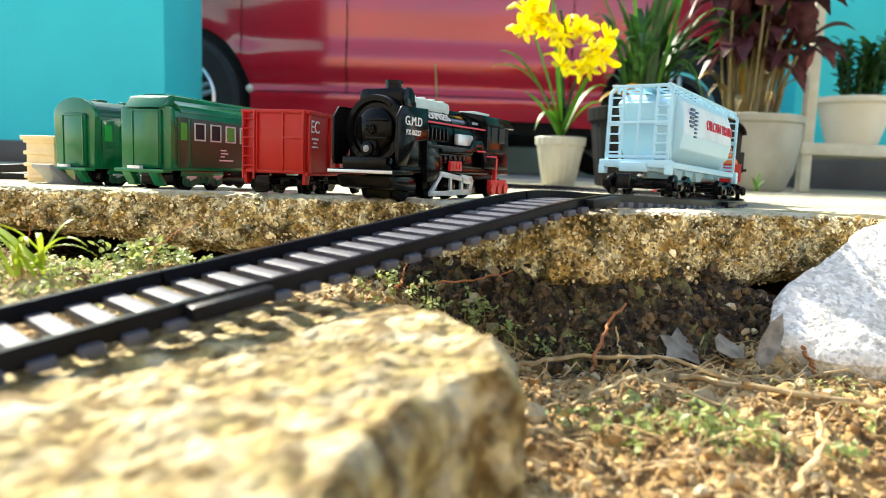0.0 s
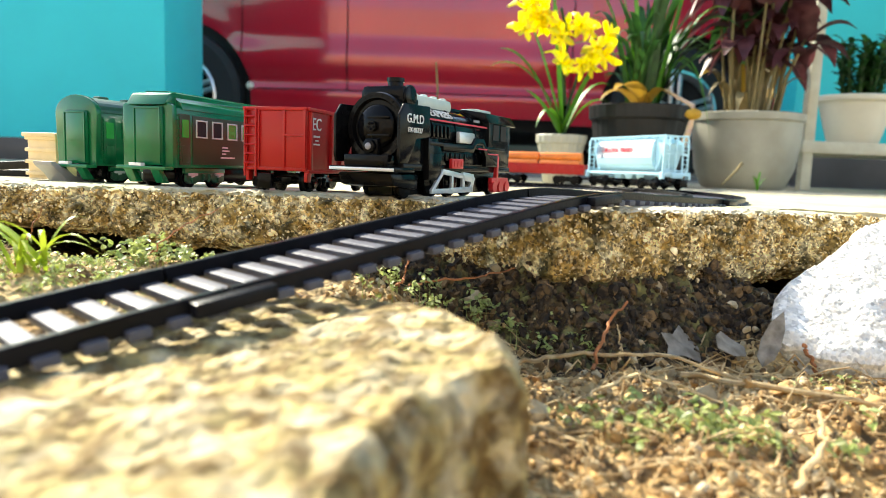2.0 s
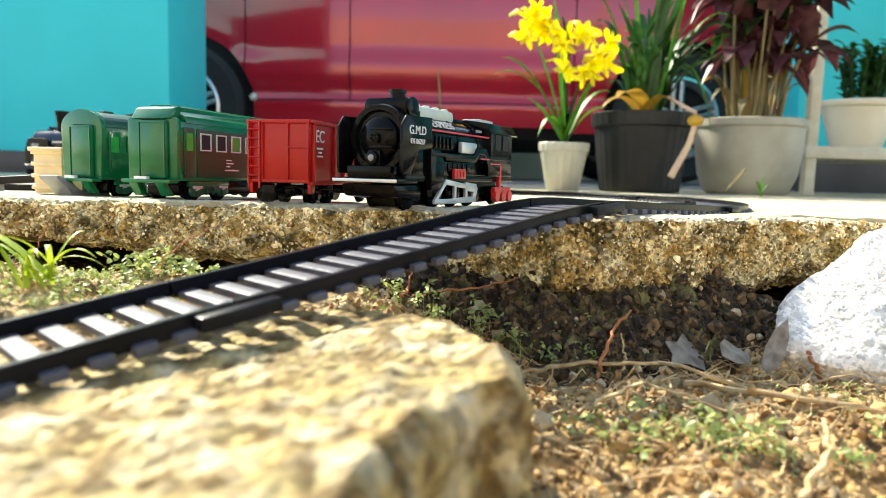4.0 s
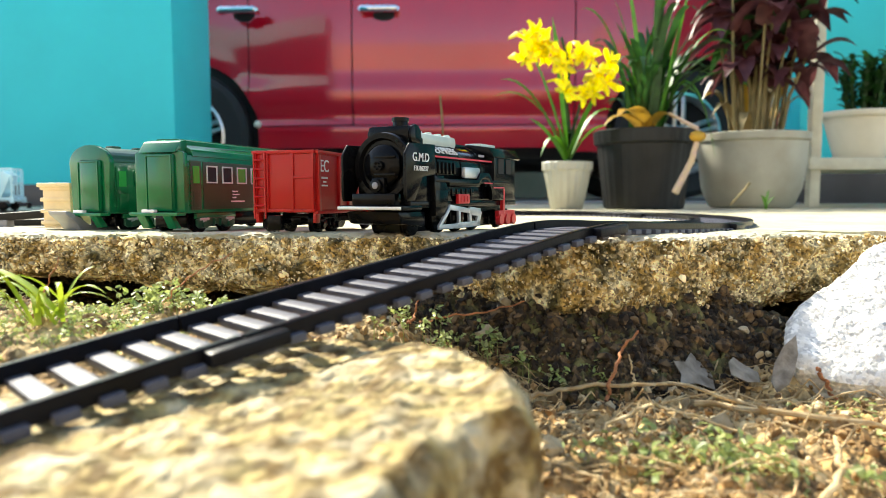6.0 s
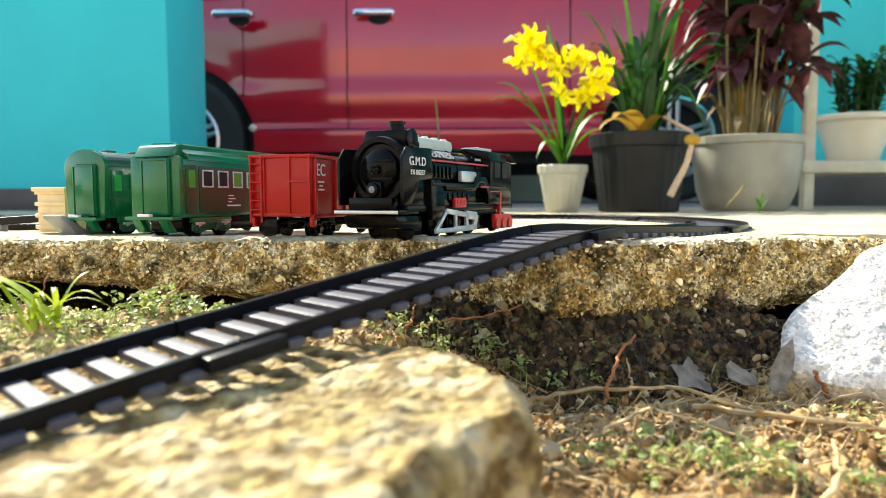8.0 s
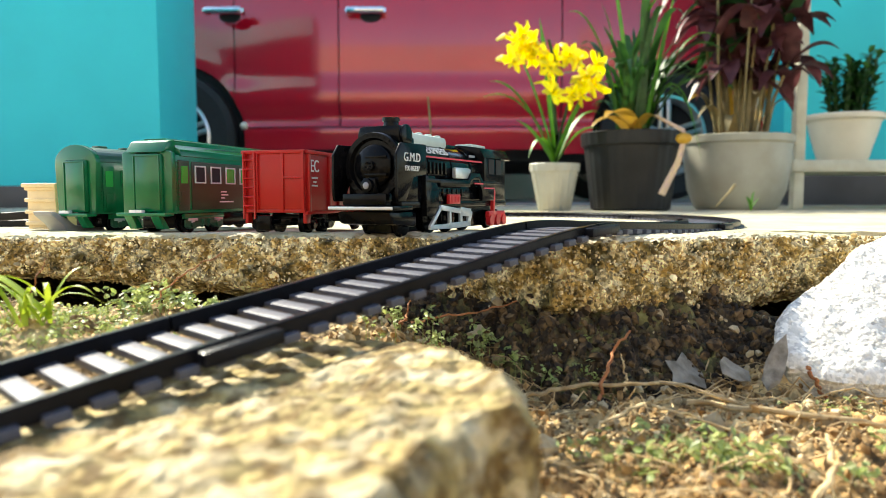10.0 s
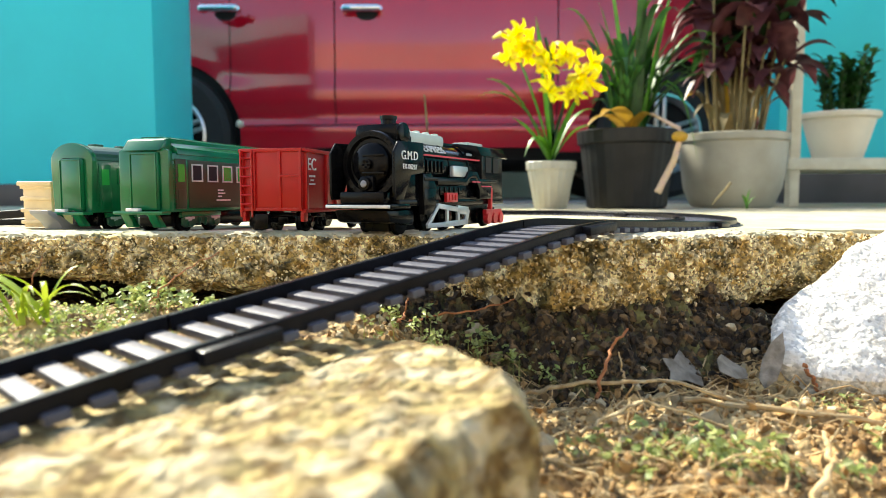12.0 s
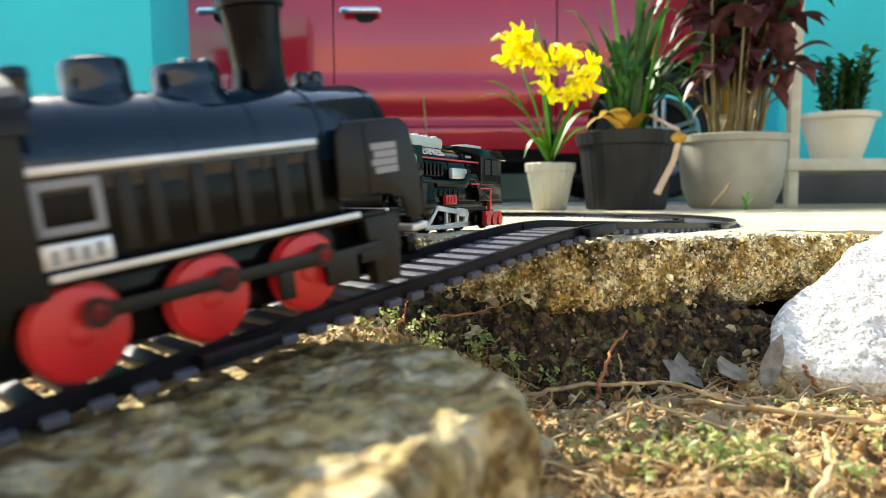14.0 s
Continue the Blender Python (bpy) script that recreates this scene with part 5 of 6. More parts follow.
def build_car():
    """Seen from its flank: front to +x. The flank's skin is a grid with the wheel openings cut out."""
    gz = -0.012
    t = thing("car", "glossy red hatchback car parked in the garage", "car", pose(0, 3.15, gz))
    wheels = [(-1.285, 0.30), (1.01, 0.30)]
    R = 0.345

    def skin(x0, x1, z0, z1, nx, nz, keep=None):
        bm = bmesh.new()
        vs = {}
        for i in range(nx + 1):
            for j in range(nz + 1):
                x, z = x0 + (x1 - x0) * i / nx, z0 + (z1 - z0) * j / nz
                for cx, cz in wheels:
                    d = math.hypot(x - cx, z - cz)
                    if R - 0.05 < d < R + 0.01:
                        x, z = cx + (x - cx) * R / d, cz + (z - cz) * R / d
                vs[i, j] = bm.verts.new((x, shell_point(x, z), z))
        for i in range(nx):
            for j in range(nz):
                q = [vs[i, j], vs[i + 1, j], vs[i + 1, j + 1], vs[i, j + 1]]
                c = sum((v.co for v in q), Vector()) / 4
                if all(math.hypot(c.x - cx, c.z - cz) > R for cx, cz in wheels):
                    bm.faces.new(q)
        bmesh.ops.delete(bm, geom=[v for v in bm.verts if not v.link_faces], context="VERTS")
        bmesh.ops.recalc_face_normals(bm, faces=bm.faces[:])
        got = bmesh.ops.extrude_face_region(bm, geom=bm.faces[:])
        bmesh.ops.translate(bm, vec=(0, 0.03, 0), verts=[v for v in got["geom"] if isinstance(v, bmesh.types.BMVert)])
        bmesh.ops.recalc_face_normals(bm, faces=bm.faces[:])
        return bm

    part("quarter_panel", skin(-1.90, -0.985, 0.22, 1.02, 50, 44), M_CARRED, t)
    for x0, x1 in ((-0.979, -0.492), (-0.486, 0.52)):
        part("door", skin(x0, x1, 0.345, 1.02, int((x1 - x0) / 0.018), 42), M_CARRED, t)
    part("front_wing", skin(0.526, 1.9, 0.22, 1.02, 76, 44), M_CARRED, t)
    part("sill", skin(-0.945, 0.67, 0.24, 0.339, 80, 8), M_CARRED, t)
    for hx in (-1.00, -0.362):
        bm = rod((hx - 0.085, -0.035, 0.855), (hx + 0.085, -0.035, 0.855), 0.017, seg=20, bevel=0.006)
        for dx in (-0.08, 0.08):
            rod((hx + dx, -0.035, 0.855), (hx + dx, 0.01, 0.853), 0.012, seg=12, bm=bm)
        h = part("door_handle", bm, M_CHROME, t, "chrome door handle")
        bm = bmesh.new()
        bmesh.ops.create_uvsphere(bm, u_segments=20, v_segments=10, radius=1, matrix=Matrix.LocRotScale((hx + 0.02, 0.004, 0.838), None, (0.05, 0.012, 0.03)))
        part("recess", bm, M_GAP, h)
    part("inner_body", box((0.1, 0.85, 0.55), (3.6, 1.45, 0.75), 0.08), M_GAP, t, "dark inside of the body")
    part("greenhouse", prism([(-1.55, 0.96), (-1.25, 1.42), (0.3, 1.47), (0.95, 0.98)], 0.12, 1.55, "y", bevel=0.05), M_GLASS, t, "dark window glass")
    part("roof", prism([(-1.30, 1.41), (-1.1, 1.47), (0.2, 1.51), (0.38, 1.46)], 0.10, 1.58, "y", bevel=0.02), M_CARRED, t)
    part("window_trim", box((-0.2, 0.015, 1.03), (2.3, 0.02, 0.022), 0.005), M_GAP, t)
    part("tail_lamp", box((-1.66, 0.03, 0.76), (0.12, 0.08, 0.16), 0.03), RED, t, "red tail lamp")
    for cx, cz in wheels:
        for y0 in (0.045, 1.45):
            w = part("wheel", lathe([(0.175, -0.09), (0.27, -0.10), (0.297, -0.08), (0.302, 0.0), (0.297, 0.08), (0.27, 0.10), (0.190, 0.09), (0.175, -0.09)], 56, cap=False), M_RUBBER, t)
            w.matrix_basis = pose(cx, y0 + 0.09, cz, 90, 0, 0)
            bm = lathe([(0.165, 0.04), (0.190, 0.095), (0.178, 0.10), (0.160, 0.055), (0.165, 0.04)], 48, cap=False)
            for k in range(5):
                a = 2 * math.pi * k / 5 + 0.3
                m = pose(0, 0, 0, 0, 0, math.degrees(a))
                for off in (-0.018, 0.018):
                    box((0.095, off, 0.075), (0.165, 0.020, 0.022), 0.005, bm, m)
            rod((0, 0, 0.03), (0, 0, 0.095), 0.04, seg=20, bm=bm, bevel=0.006)
            part("rim", bm, M_RIM, w, "silver alloy rim")
            part("brake_disc", rod((0, 0, 0.0), (0, 0, 0.03), 0.165, seg=32), M_GAP, w)
    bm = bmesh.new()
    bmesh.ops.create_uvsphere(bm, u_segments=16, v_segments=8, radius=0.017, matrix=pose(-0.930, 0.010, 0.348))
    part("reflector", bm, POTCREAM, t, "small pale round reflector")


build_car()


# ---- potted plants ----
def blade(bm, base, tip, width, sag=0.0, fold=0.15, n=9):
    """A strap leaf from base to tip, arching by sag, folded along its middle."""
    a, b = Vector(base), Vector(tip)
    d = b - a
    side = d.cross(Vector((0, 0, 1)))
    side = side.normalized() if side.length > 1e-5 else Vector((1, 0, 0))
    lift = side.cross(d).normalized()
    rows = []
    for k in range(n + 1):
        f = k / n
        w = width * (0.35 + 0.65 * math.sin(math.pi * min(1, 0.18 + 0.82 * f)) ** 0.7) * (1 - smooth(0.8, 1.0, f) * 0.92)
        c = a + d * f + Vector((0, 0, sag * 4 * f * (1 - f)))
        rows.append([bm.verts.new(c - side * w / 2 + lift * w * fold), bm.verts.new(c), bm.verts.new(c + side * w / 2 + lift * w * fold)])
    for p, q in zip(rows, rows[1:]):
        for j in (0, 1):
            bm.faces.new((p[j], p[j + 1], q[j + 1], q[j]))


def pot_mesh(r0, r1, h, flute=0.0, flutes=24, lip=0.012):
    return lathe([(r0 * 0.9, 0.0), (r0, 0.004), (r1 * 0.97, h - lip * 1.6), (r1 * 1.03, h - lip * 1.4), (r1 * 1.05, h - 0.002), (r1 * 1.02, h), (r1 * 0.95, h), (r1 * 0.93, h - 0.02), (0.0, h - 0.022)], 96, None, (0, 0, 0), flute, flutes)


def soil_disc(r, z, parent):
    bm = lathe([(r, 0.0), (r * 0.6, 0.004), (0.0, 0.006)], 24)
    ob = part("potting_soil", bm, M_SOIL, parent)
    ob.matrix_basis = pose(0, 0, z)


def flower(bm, c, size, way):
    """One orchid-like bloom: five petals round a lip."""
    way = Vector(way).normalized()
    m = Matrix.Translation(c) @ way.to_track_quat("Z", "Y").to_matrix().to_4x4()
    turn = random.uniform(0, 6)
    for k in range(6):
        a = turn + 2 * math.pi * k / 6
        l = size * random.uniform(0.65, 1.35)
        pts = []
        for r, w, z in ((0.0, 0.08, 0), (0.35, 0.19, 0.14), (0.7, 0.21, 0.22), (1.0, 0.08, random.uniform(-0.2, 0.3))):
            for s in (-1, 0, 1):
                x, y = r * l, s * w * l
                pts.append(bm.verts.new(m @ Vector((x * math.cos(a) - y * math.sin(a), x * math.sin(a) + y * math.cos(a), (z - 0.08 * abs(s)) * l))))
        for k2 in range(3):
            for s in (0, 1):
                bm.faces.new((pts[3 * k2 + s], pts[3 * k2 + s + 1], pts[3 * k2 + s + 4], pts[3 * k2 + s + 3]))
    bmesh.ops.remove_doubles(bm, verts=bm.verts[:], dist=size * 0.01)
    tube([m @ Vector((0, 0, 0)), m @ Vector((0, 0, 0.25 * size)), m @ Vector((0.12 * size, 0, 0.45 * size))], size * 0.16, bm, 8, size * 0.20)


def leafed(name_leaf, specs, material, parent, label=""):
    """Each strap leaf a part: (base, tip, width, sag)."""
    for base, tip, width, sag in specs:
        bm = bmesh.new()
        blade(bm, base, tip, width, sag)
        part(name_leaf, bm, material, parent, label)


def build_pots():
    random.seed(11)
    # small white pot with yellow flowers
    y = 1.45
    t = thing("potted_orchid", "small white pot with yellow flowers and strap leaves", "potted plant", pose(0.229, y, floor_z(y)))
    part("pot", pot_mesh(0.034, 0.050, 0.100, 0.022, 18), POTWHITE, t, "dusty white fluted pot")
    soil_disc(0.045, 0.080, t)
    part("stem", tube([(0, 0, 0.08), (0.004, 0, 0.16), (-0.006, -0.01, 0.23), (0.0, -0.02, 0.29), (-0.02, -0.03, 0.35)], 0.0045, None, 8, 0.003), LEAFDARK, t)
    part("stem", tube([(0, 0, 0.08), (0.012, 0, 0.17), (0.03, -0.01, 0.24), (0.055, -0.03, 0.30)], 0.004, None, 8, 0.0025), LEAFDARK, t)
    for k in range(26):
        if k < 16:
            c = (random.uniform(-0.030, 0.085), random.uniform(-0.07, -0.01), random.uniform(0.235, 0.325))
        else:
            c = (random.uniform(-0.098, -0.02), random.uniform(-0.06, 0.0), random.uniform(0.30, 0.365))
        bm = bmesh.new()
        flower(bm, c, random.uniform(0.020, 0.034), (random.uniform(-1.4, 1.4), -1, random.uniform(-1.0, 1.0)))
        part("bloom", bm, PETAL, t, "bright yellow bloom")
    leafed("leaf", [((0, 0, 0.09), (-0.085, -0.02, 0.19), 0.022, 0.015), ((0, 0, 0.09), (-0.14, 0.02, 0.275), 0.026, 0.05), ((0, 0, 0.09), (0.09, -0.02, 0.17), 0.020, 0.03), ((0, 0, 0.09), (0.10, 0.03, 0.21), 0.022, 0.04),
                    ((0, 0, 0.09), (-0.06, -0.03, 0.11), 0.018, 0.05), ((0, 0, 0.12), (-0.155, 0.03, 0.24), 0.016, 0.05), ((0, 0, 0.1), (0.06, -0.05, 0.25), 0.02, 0.01), ((0, 0, 0.1), (-0.10, 0.04, 0.38), 0.02, 0.03), ((0, 0, 0.1), (-0.03, 0.04, 0.41), 0.018, 0.02)], LEAF, t)
    # black pot with broad leaves, a yellow leaf and a drooping dry bloom
    y = 1.52
    t = thing("potted_lily", "large black ribbed pot with arching green leaves", "potted plant", pose(0.408, y, floor_z(y)))
    part("pot", pot_mesh(0.085, 0.104, 0.170, 0.012, 30, 0.02), POTBLACK, t, "black ribbed plastic pot")
    soil_disc(0.098, 0.145, t)
    specs = []
    for k in range(54):
        a, reach, h = random.uniform(0, 6.28), random.uniform(0.05, 0.21), random.uniform(0.12, 0.40)
        specs.append(((random.uniform(-0.03, 0.03), random.uniform(-0.03, 0.03), 0.15), (reach * math.cos(a), reach * math.sin(a) * 0.8, 0.15 + h * (1 - reach * 2)), random.uniform(0.009, 0.021), random.uniform(0.02, 0.11)))
    leafed("leaf", specs[:45], LEAFDARK, t)
    leafed("leaf", specs[45:], LEAF, t)
    leafed("leaf", [((0.02, -0.02, 0.15), (0.075, -0.05, 0.47), 0.034, -0.01), ((0.03, 0, 0.16), (0.135, -0.06, 0.10), 0.022, 0.14), ((0.0, 0, 0.16), (-0.05, 0, 0.52), 0.03, 0.02)], LEAF, t, "tall upright fresh green leaf")
    leafed("yellow_leaf", [((0.0, -0.04, 0.16), (-0.085, -0.10, 0.190), 0.045, 0.03), ((0.0, -0.05, 0.17), (0.04, -0.09, 0.185), 0.04, 0.02), ((-0.02, -0.05, 0.16), (-0.11, -0.09, 0.17), 0.03, 0.03)], LEAFYELLOW, t, "withered orange yellow leaf")
    bm = tube([(0.03, -0.07, 0.20), (0.075, -0.115, 0.165), (0.072, -0.125, 0.14), (0.062, -0.125, 0.10), (0.03, -0.125, 0.035)], 0.0035, None, 8, 0.0075)
    part("drooping_stalk", bm, DRYPINK, t, "withered pale pink stalk")
    bm = bmesh.new()
    bmesh.ops.create_icosphere(bm, subdivisions=2, radius=0.014, matrix=Matrix.LocRotScale((0.072, -0.127, 0.148), None, (1.2, 0.9, 0.85)))
    part("withered_bloom", bm, LEAFYELLOW, t, "orange withered bloom")
    # wide pale pot with purple cane plant
    y = 1.62
    t = thing("potted_cordyline", "wide pale pot with tall purple-leaved canes", "potted plant", pose(0.683, y, floor_z(y)) @ Matrix.Scale(0.94, 4))
    part("pot", lathe([(0.088, 0.0), (0.098, 0.006), (0.116, 0.05), (0.124, 0.11), (0.126, 0.160), (0.131, 0.164), (0.132, 0.180), (0.126, 0.182), (0.120, 0.178), (0.118, 0.160), (0, 0.158)], 64), POTWHITE, t, "dusty pale grey-white pot")
    soil_disc(0.115, 0.158, t)
    for k in range(34):
        a, r = random.uniform(0, 6.28), random.uniform(0.0, 0.075)
        x0, y0 = r * math.cos(a), r * math.sin(a) * 0.7
        x1, y1, z1 = x0 * 2.0 + random.uniform(-0.03, 0.03), y0 * 1.6, random.uniform(0.36, 0.62)
        part("cane", tube([(x0, y0, 0.15), (x0 * 1.3 + random.uniform(-0.008, 0.008), y0 * 1.2, 0.27), (x1, y1, z1)], random.uniform(0.0028, 0.0062), None, 7, 0.0028), STEM, t)
        for j in range(6):
            f = random.uniform(0.68, 1.05)
            px, py, pz = x0 + (x1 - x0) * f, y0 + (y1 - y0) * f, 0.15 + (z1 - 0.15) * f
            a2 = random.uniform(0, 6.28)
            bm = bmesh.new()
            blade(bm, (px, py, pz), (px + 0.11 * math.cos(a2), py + 0.09 * math.sin(a2), pz + random.uniform(-0.10, 0.10)), random.uniform(0.035, 0.062), 0.03)
            part("leaf", bm, LEAFPURPLE if random.random() < 0.86 else LEAFDARK, t)
    for k in range(9):
        a = random.uniform(0, 6.28)
        leafed("dry_leaf", [((0.05 * math.cos(a), 0.05 * math.sin(a), 0.18), (0.13 * math.cos(a), 0.13 * math.sin(a), random.uniform(0.16, 0.33)), 0.022, 0.05)], STEM if k % 3 else LEAFYELLOW, t)
    bm = tube([(-0.055, -0.125, 0.060), (-0.07, -0.135, 0.045), (-0.105, -0.145, 0.01)], 0.0035, None, 6, 0.002)
    part("fallen_stalk", bm, STEM, t)
    # shelf with a small cream pot
    z0 = floor_z(1.8)
    t = thing("plant_shelf", "weathered cream painted plant stand", "shelf", pose(0.892, 1.75, z0))
    for x in (0.0, 0.62):
        for y in (0.0, 0.26):
            part("post", box((x, y, 0.6), (0.026, 0.026, 1.2), 0.003), SHELFPAINT, t)
    for z in (0.108, 0.72):
        part("shelf_board", box((0.31, 0.13, z), (0.66, 0.30, 0.030), 0.004), SHELFPAINT, t)
    t = thing("potted_succulent", "cream pot with dense glossy green leaves on the stand", "potted plant", pose(1.062, 1.85, z0 + 0.1235))
    part("pot", lathe([(0.055, 0.0), (0.060, 0.004), (0.076, 0.06), (0.088, 0.105), (0.098, 0.110), (0.100, 0.120), (0.096, 0.124), (0.088, 0.122), (0.084, 0.105), (0, 0.10)], 56), POTCREAM, t, "cream white rimmed pot")
    soil_disc(0.084, 0.102, t)
    for k in range(30):
        a, r = random.uniform(0, 6.28), 0.075 * math.sqrt(random.random())
        x, yy, h = r * math.cos(a), r * math.sin(a), random.uniform(0.11, 0.185)
        bm = tube([(x * 0.6, yy * 0.6, 0.10), (x, yy, 0.10 + h)], 0.0035, None, 6, 0.002)
        for j in range(12):
            f, a2 = 0.2 + 0.8 * j / 11, j * 2.4 + k
            p = Vector((x * (0.6 + 0.4 * f), yy * (0.6 + 0.4 * f), 0.10 + h * f))
            blade(bm, p, p + Vector((0.028 * math.cos(a2), 0.028 * math.sin(a2), 0.014)), 0.014, 0.004, 0.2, 4)
        part("shoot", bm, LEAFDARK, t)


t = thing("toy_track_piece", "loose dark grey toy track connector on concrete", "track piece", pose(-0.375, 0.60, floor_z(0.60), 0, 0, 18))
part("bar", box((0, 0, 0.0035), (0.060, 0.010, 0.006), 0.001), GREYPL, t)
part("tab", box((0.034, 0, 0.0025), (0.012, 0.006, 0.004), 0.0008), GREYPL, t)
tagged(part("dry_stalk", tube([(-0.020, 1.30, floor_z(1.3)), (-0.027, 1.30, 0.09), (-0.030, 1.30, 0.15), (-0.034, 1.295, 0.197)], 0.0030, None, 7, 0.0015), STEM), "thin dry plant stalk standing on the paving", "stalk")
t = thing("grass_sprout", "small bright green sprout beside the pale pot", "grass", pose(0.650, 1.46, floor_z(1.46)))
for dx, dz in ((-0.014, 0.030), (0.004, 0.042), (0.018, 0.026)):
    bm = bmesh.new()
    blade(bm, (0, 0, 0), (dx, -0.004, dz), 0.010, 0.006)
    part("blade", bm, LEAF, t)
DRYPINK = mat("withered pink stalk", (0.55, 0.36, 0.30), 0.7, second=(0.62, 0.46, 0.25), scale=120)
build_pots()



# ---- soil litter, roots and weeds ----
def stuff(name, bm, material, label, category):
    return tagged(part(name, bm, material), label, category, kind="stuff")


def verts_faces(pieces):
    """One bmesh from many small pieces given as (points, faces)."""
    vs, fs = [], []
    for p, f in pieces:
        o = len(vs)
        vs += p
        fs += [tuple(o + i for i in q) for q in f]
    me = bpy.data.meshes.new("pieces")
    me.from_pydata(vs, [], fs)
    bm = bmesh.new()
    bm.from_mesh(me)
    bpy.data.meshes.remove(me)
    return bm


def build_litter():
    random.seed(5)
    ico = bmesh.new()
    bmesh.ops.create_icosphere(ico, subdivisions=1, radius=1)
    base_v, base_f = [v.co.copy() for v in ico.verts], [tuple(v.index for v in f.verts) for f in ico.faces]
    ico.free()

    def lump(x, y, z, r):
        s = Vector((r * random.uniform(0.7, 1.3), r * random.uniform(0.7, 1.3), r * random.uniform(0.55, 1.0)))
        rot = Euler((random.uniform(0, 6), random.uniform(0, 6), random.uniform(0, 6))).to_matrix()
        return [tuple(rot @ Vector((v.x * s.x, v.y * s.y, v.z * s.z)) * random.uniform(0.85, 1.15) + Vector((x, y, z))) for v in base_v], base_f

    crumbs, pale = [], []
    for k in range(9000):
        x, y = random.uniform(-0.05, 0.33), random.uniform(0.12, 0.40)
        if y > lerp_list(EDGE, x) - 0.034:
            continue
        r = 0.0007 + 0.0019 * random.random() ** 3 + (0.003 * random.random() if random.random() < 0.02 else 0)
        (pale if random.random() < 0.25 else crumbs).append(lump(x, y, soil_z(x, y) + r * 0.3, r))
    stuff("soil_crumbs", verts_faces(crumbs), M_CRUMB, "loose brown crumbs of garden soil", "soil")
    stuff("gravel", verts_faces(pale), M_PALE, "small pale stones among the soil", "gravel")
    # damp crumbs under the overhang, coloured darker to carry its shade
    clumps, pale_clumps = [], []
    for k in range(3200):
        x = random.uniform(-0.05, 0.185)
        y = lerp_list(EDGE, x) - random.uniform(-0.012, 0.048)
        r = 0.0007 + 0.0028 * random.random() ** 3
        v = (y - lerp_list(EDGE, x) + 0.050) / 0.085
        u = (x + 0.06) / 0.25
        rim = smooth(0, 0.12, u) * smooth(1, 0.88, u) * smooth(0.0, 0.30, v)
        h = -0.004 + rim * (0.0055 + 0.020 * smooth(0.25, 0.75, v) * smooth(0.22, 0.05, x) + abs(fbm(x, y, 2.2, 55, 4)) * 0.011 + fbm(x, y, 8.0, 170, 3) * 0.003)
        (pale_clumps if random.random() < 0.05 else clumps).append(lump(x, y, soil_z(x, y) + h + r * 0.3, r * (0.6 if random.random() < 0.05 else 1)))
    stuff("humus_crumbs", verts_faces(clumps), M_CLUMP_SHADE, "crumbs of damp soil under the slab, darkened for its shade", "soil")
    stuff("gravel", verts_faces(pale_clumps), M_PALE, "small pale stones in the damp soil", "gravel")
    # stones along the slab face
    knobs = []
    for k in range(6500):
        x = random.uniform(-0.26, 0.27)
        e = lerp_list(EDGE, x) + fbm(x, 0, 2.0, 28, 4) * 0.006
        u = random.random()
        z = floor_z(e) - 0.002 - u * lerp_list(THICK, x)
        y = e - 0.004 * math.sin(u * 3.1) + 0.010 * smooth(0.75, 1.0, u) - 0.0045 * fbm(x, z, e, 45, 4)
        r = 0.0004 + 0.0008 * random.random() ** 2 + (0.0012 * random.random() if random.random() < 0.06 else 0)
        knobs.append(lump(x, y - random.uniform(-0.0004, 0.0016), z, r))
    stuff("aggregate", verts_faces(knobs), M_KNOB, "rounded aggregate grains standing out of the slab face", "gravel")
    # dry grass and roots
    bm = bmesh.new()
    for k in range(300):
        x, y = random.uniform(-0.01, 0.30), random.uniform(0.15, 0.315)
        a, l = random.uniform(0, 3.14), random.uniform(0.012, 0.05)
        pts = []
        for j in range(6):
            f = j / 5
            px, py = x + l * f * math.cos(a + 0.6 * f), y + l * f * math.sin(a + 0.6 * f) * 0.7
            pts.append((px, py, soil_z(px, py) + 0.0015 + 0.006 * math.sin(3.1 * f) * random.random()))
        tube(pts, random.uniform(0.00018, 0.00048), bm, 4)
    stuff("dry_straw", bm, STRAW, "dry straw stalks scattered on the soil", "straw")

    def trail(pts, r, n=26):
        out = []
        for k in range(n):
            f = k / (n - 1) * (len(pts) - 1)
            i = min(int(f), len(pts) - 2)
            p = Vector(pts[i]).lerp(Vector(pts[i + 1]), f - i)
            out.append(p + Vector((fbm(k * 0.3, 1, 0, 1, 2), fbm(k * 0.3, 5, 0, 1, 2), fbm(k * 0.3, 9, 0, 1, 2))) * 0.0018)
        return tube(out, r, None, 7, r * 0.6)

    def dry(x, y, lift=0.003):
        return (x, y, soil_z(x, y) + lift)

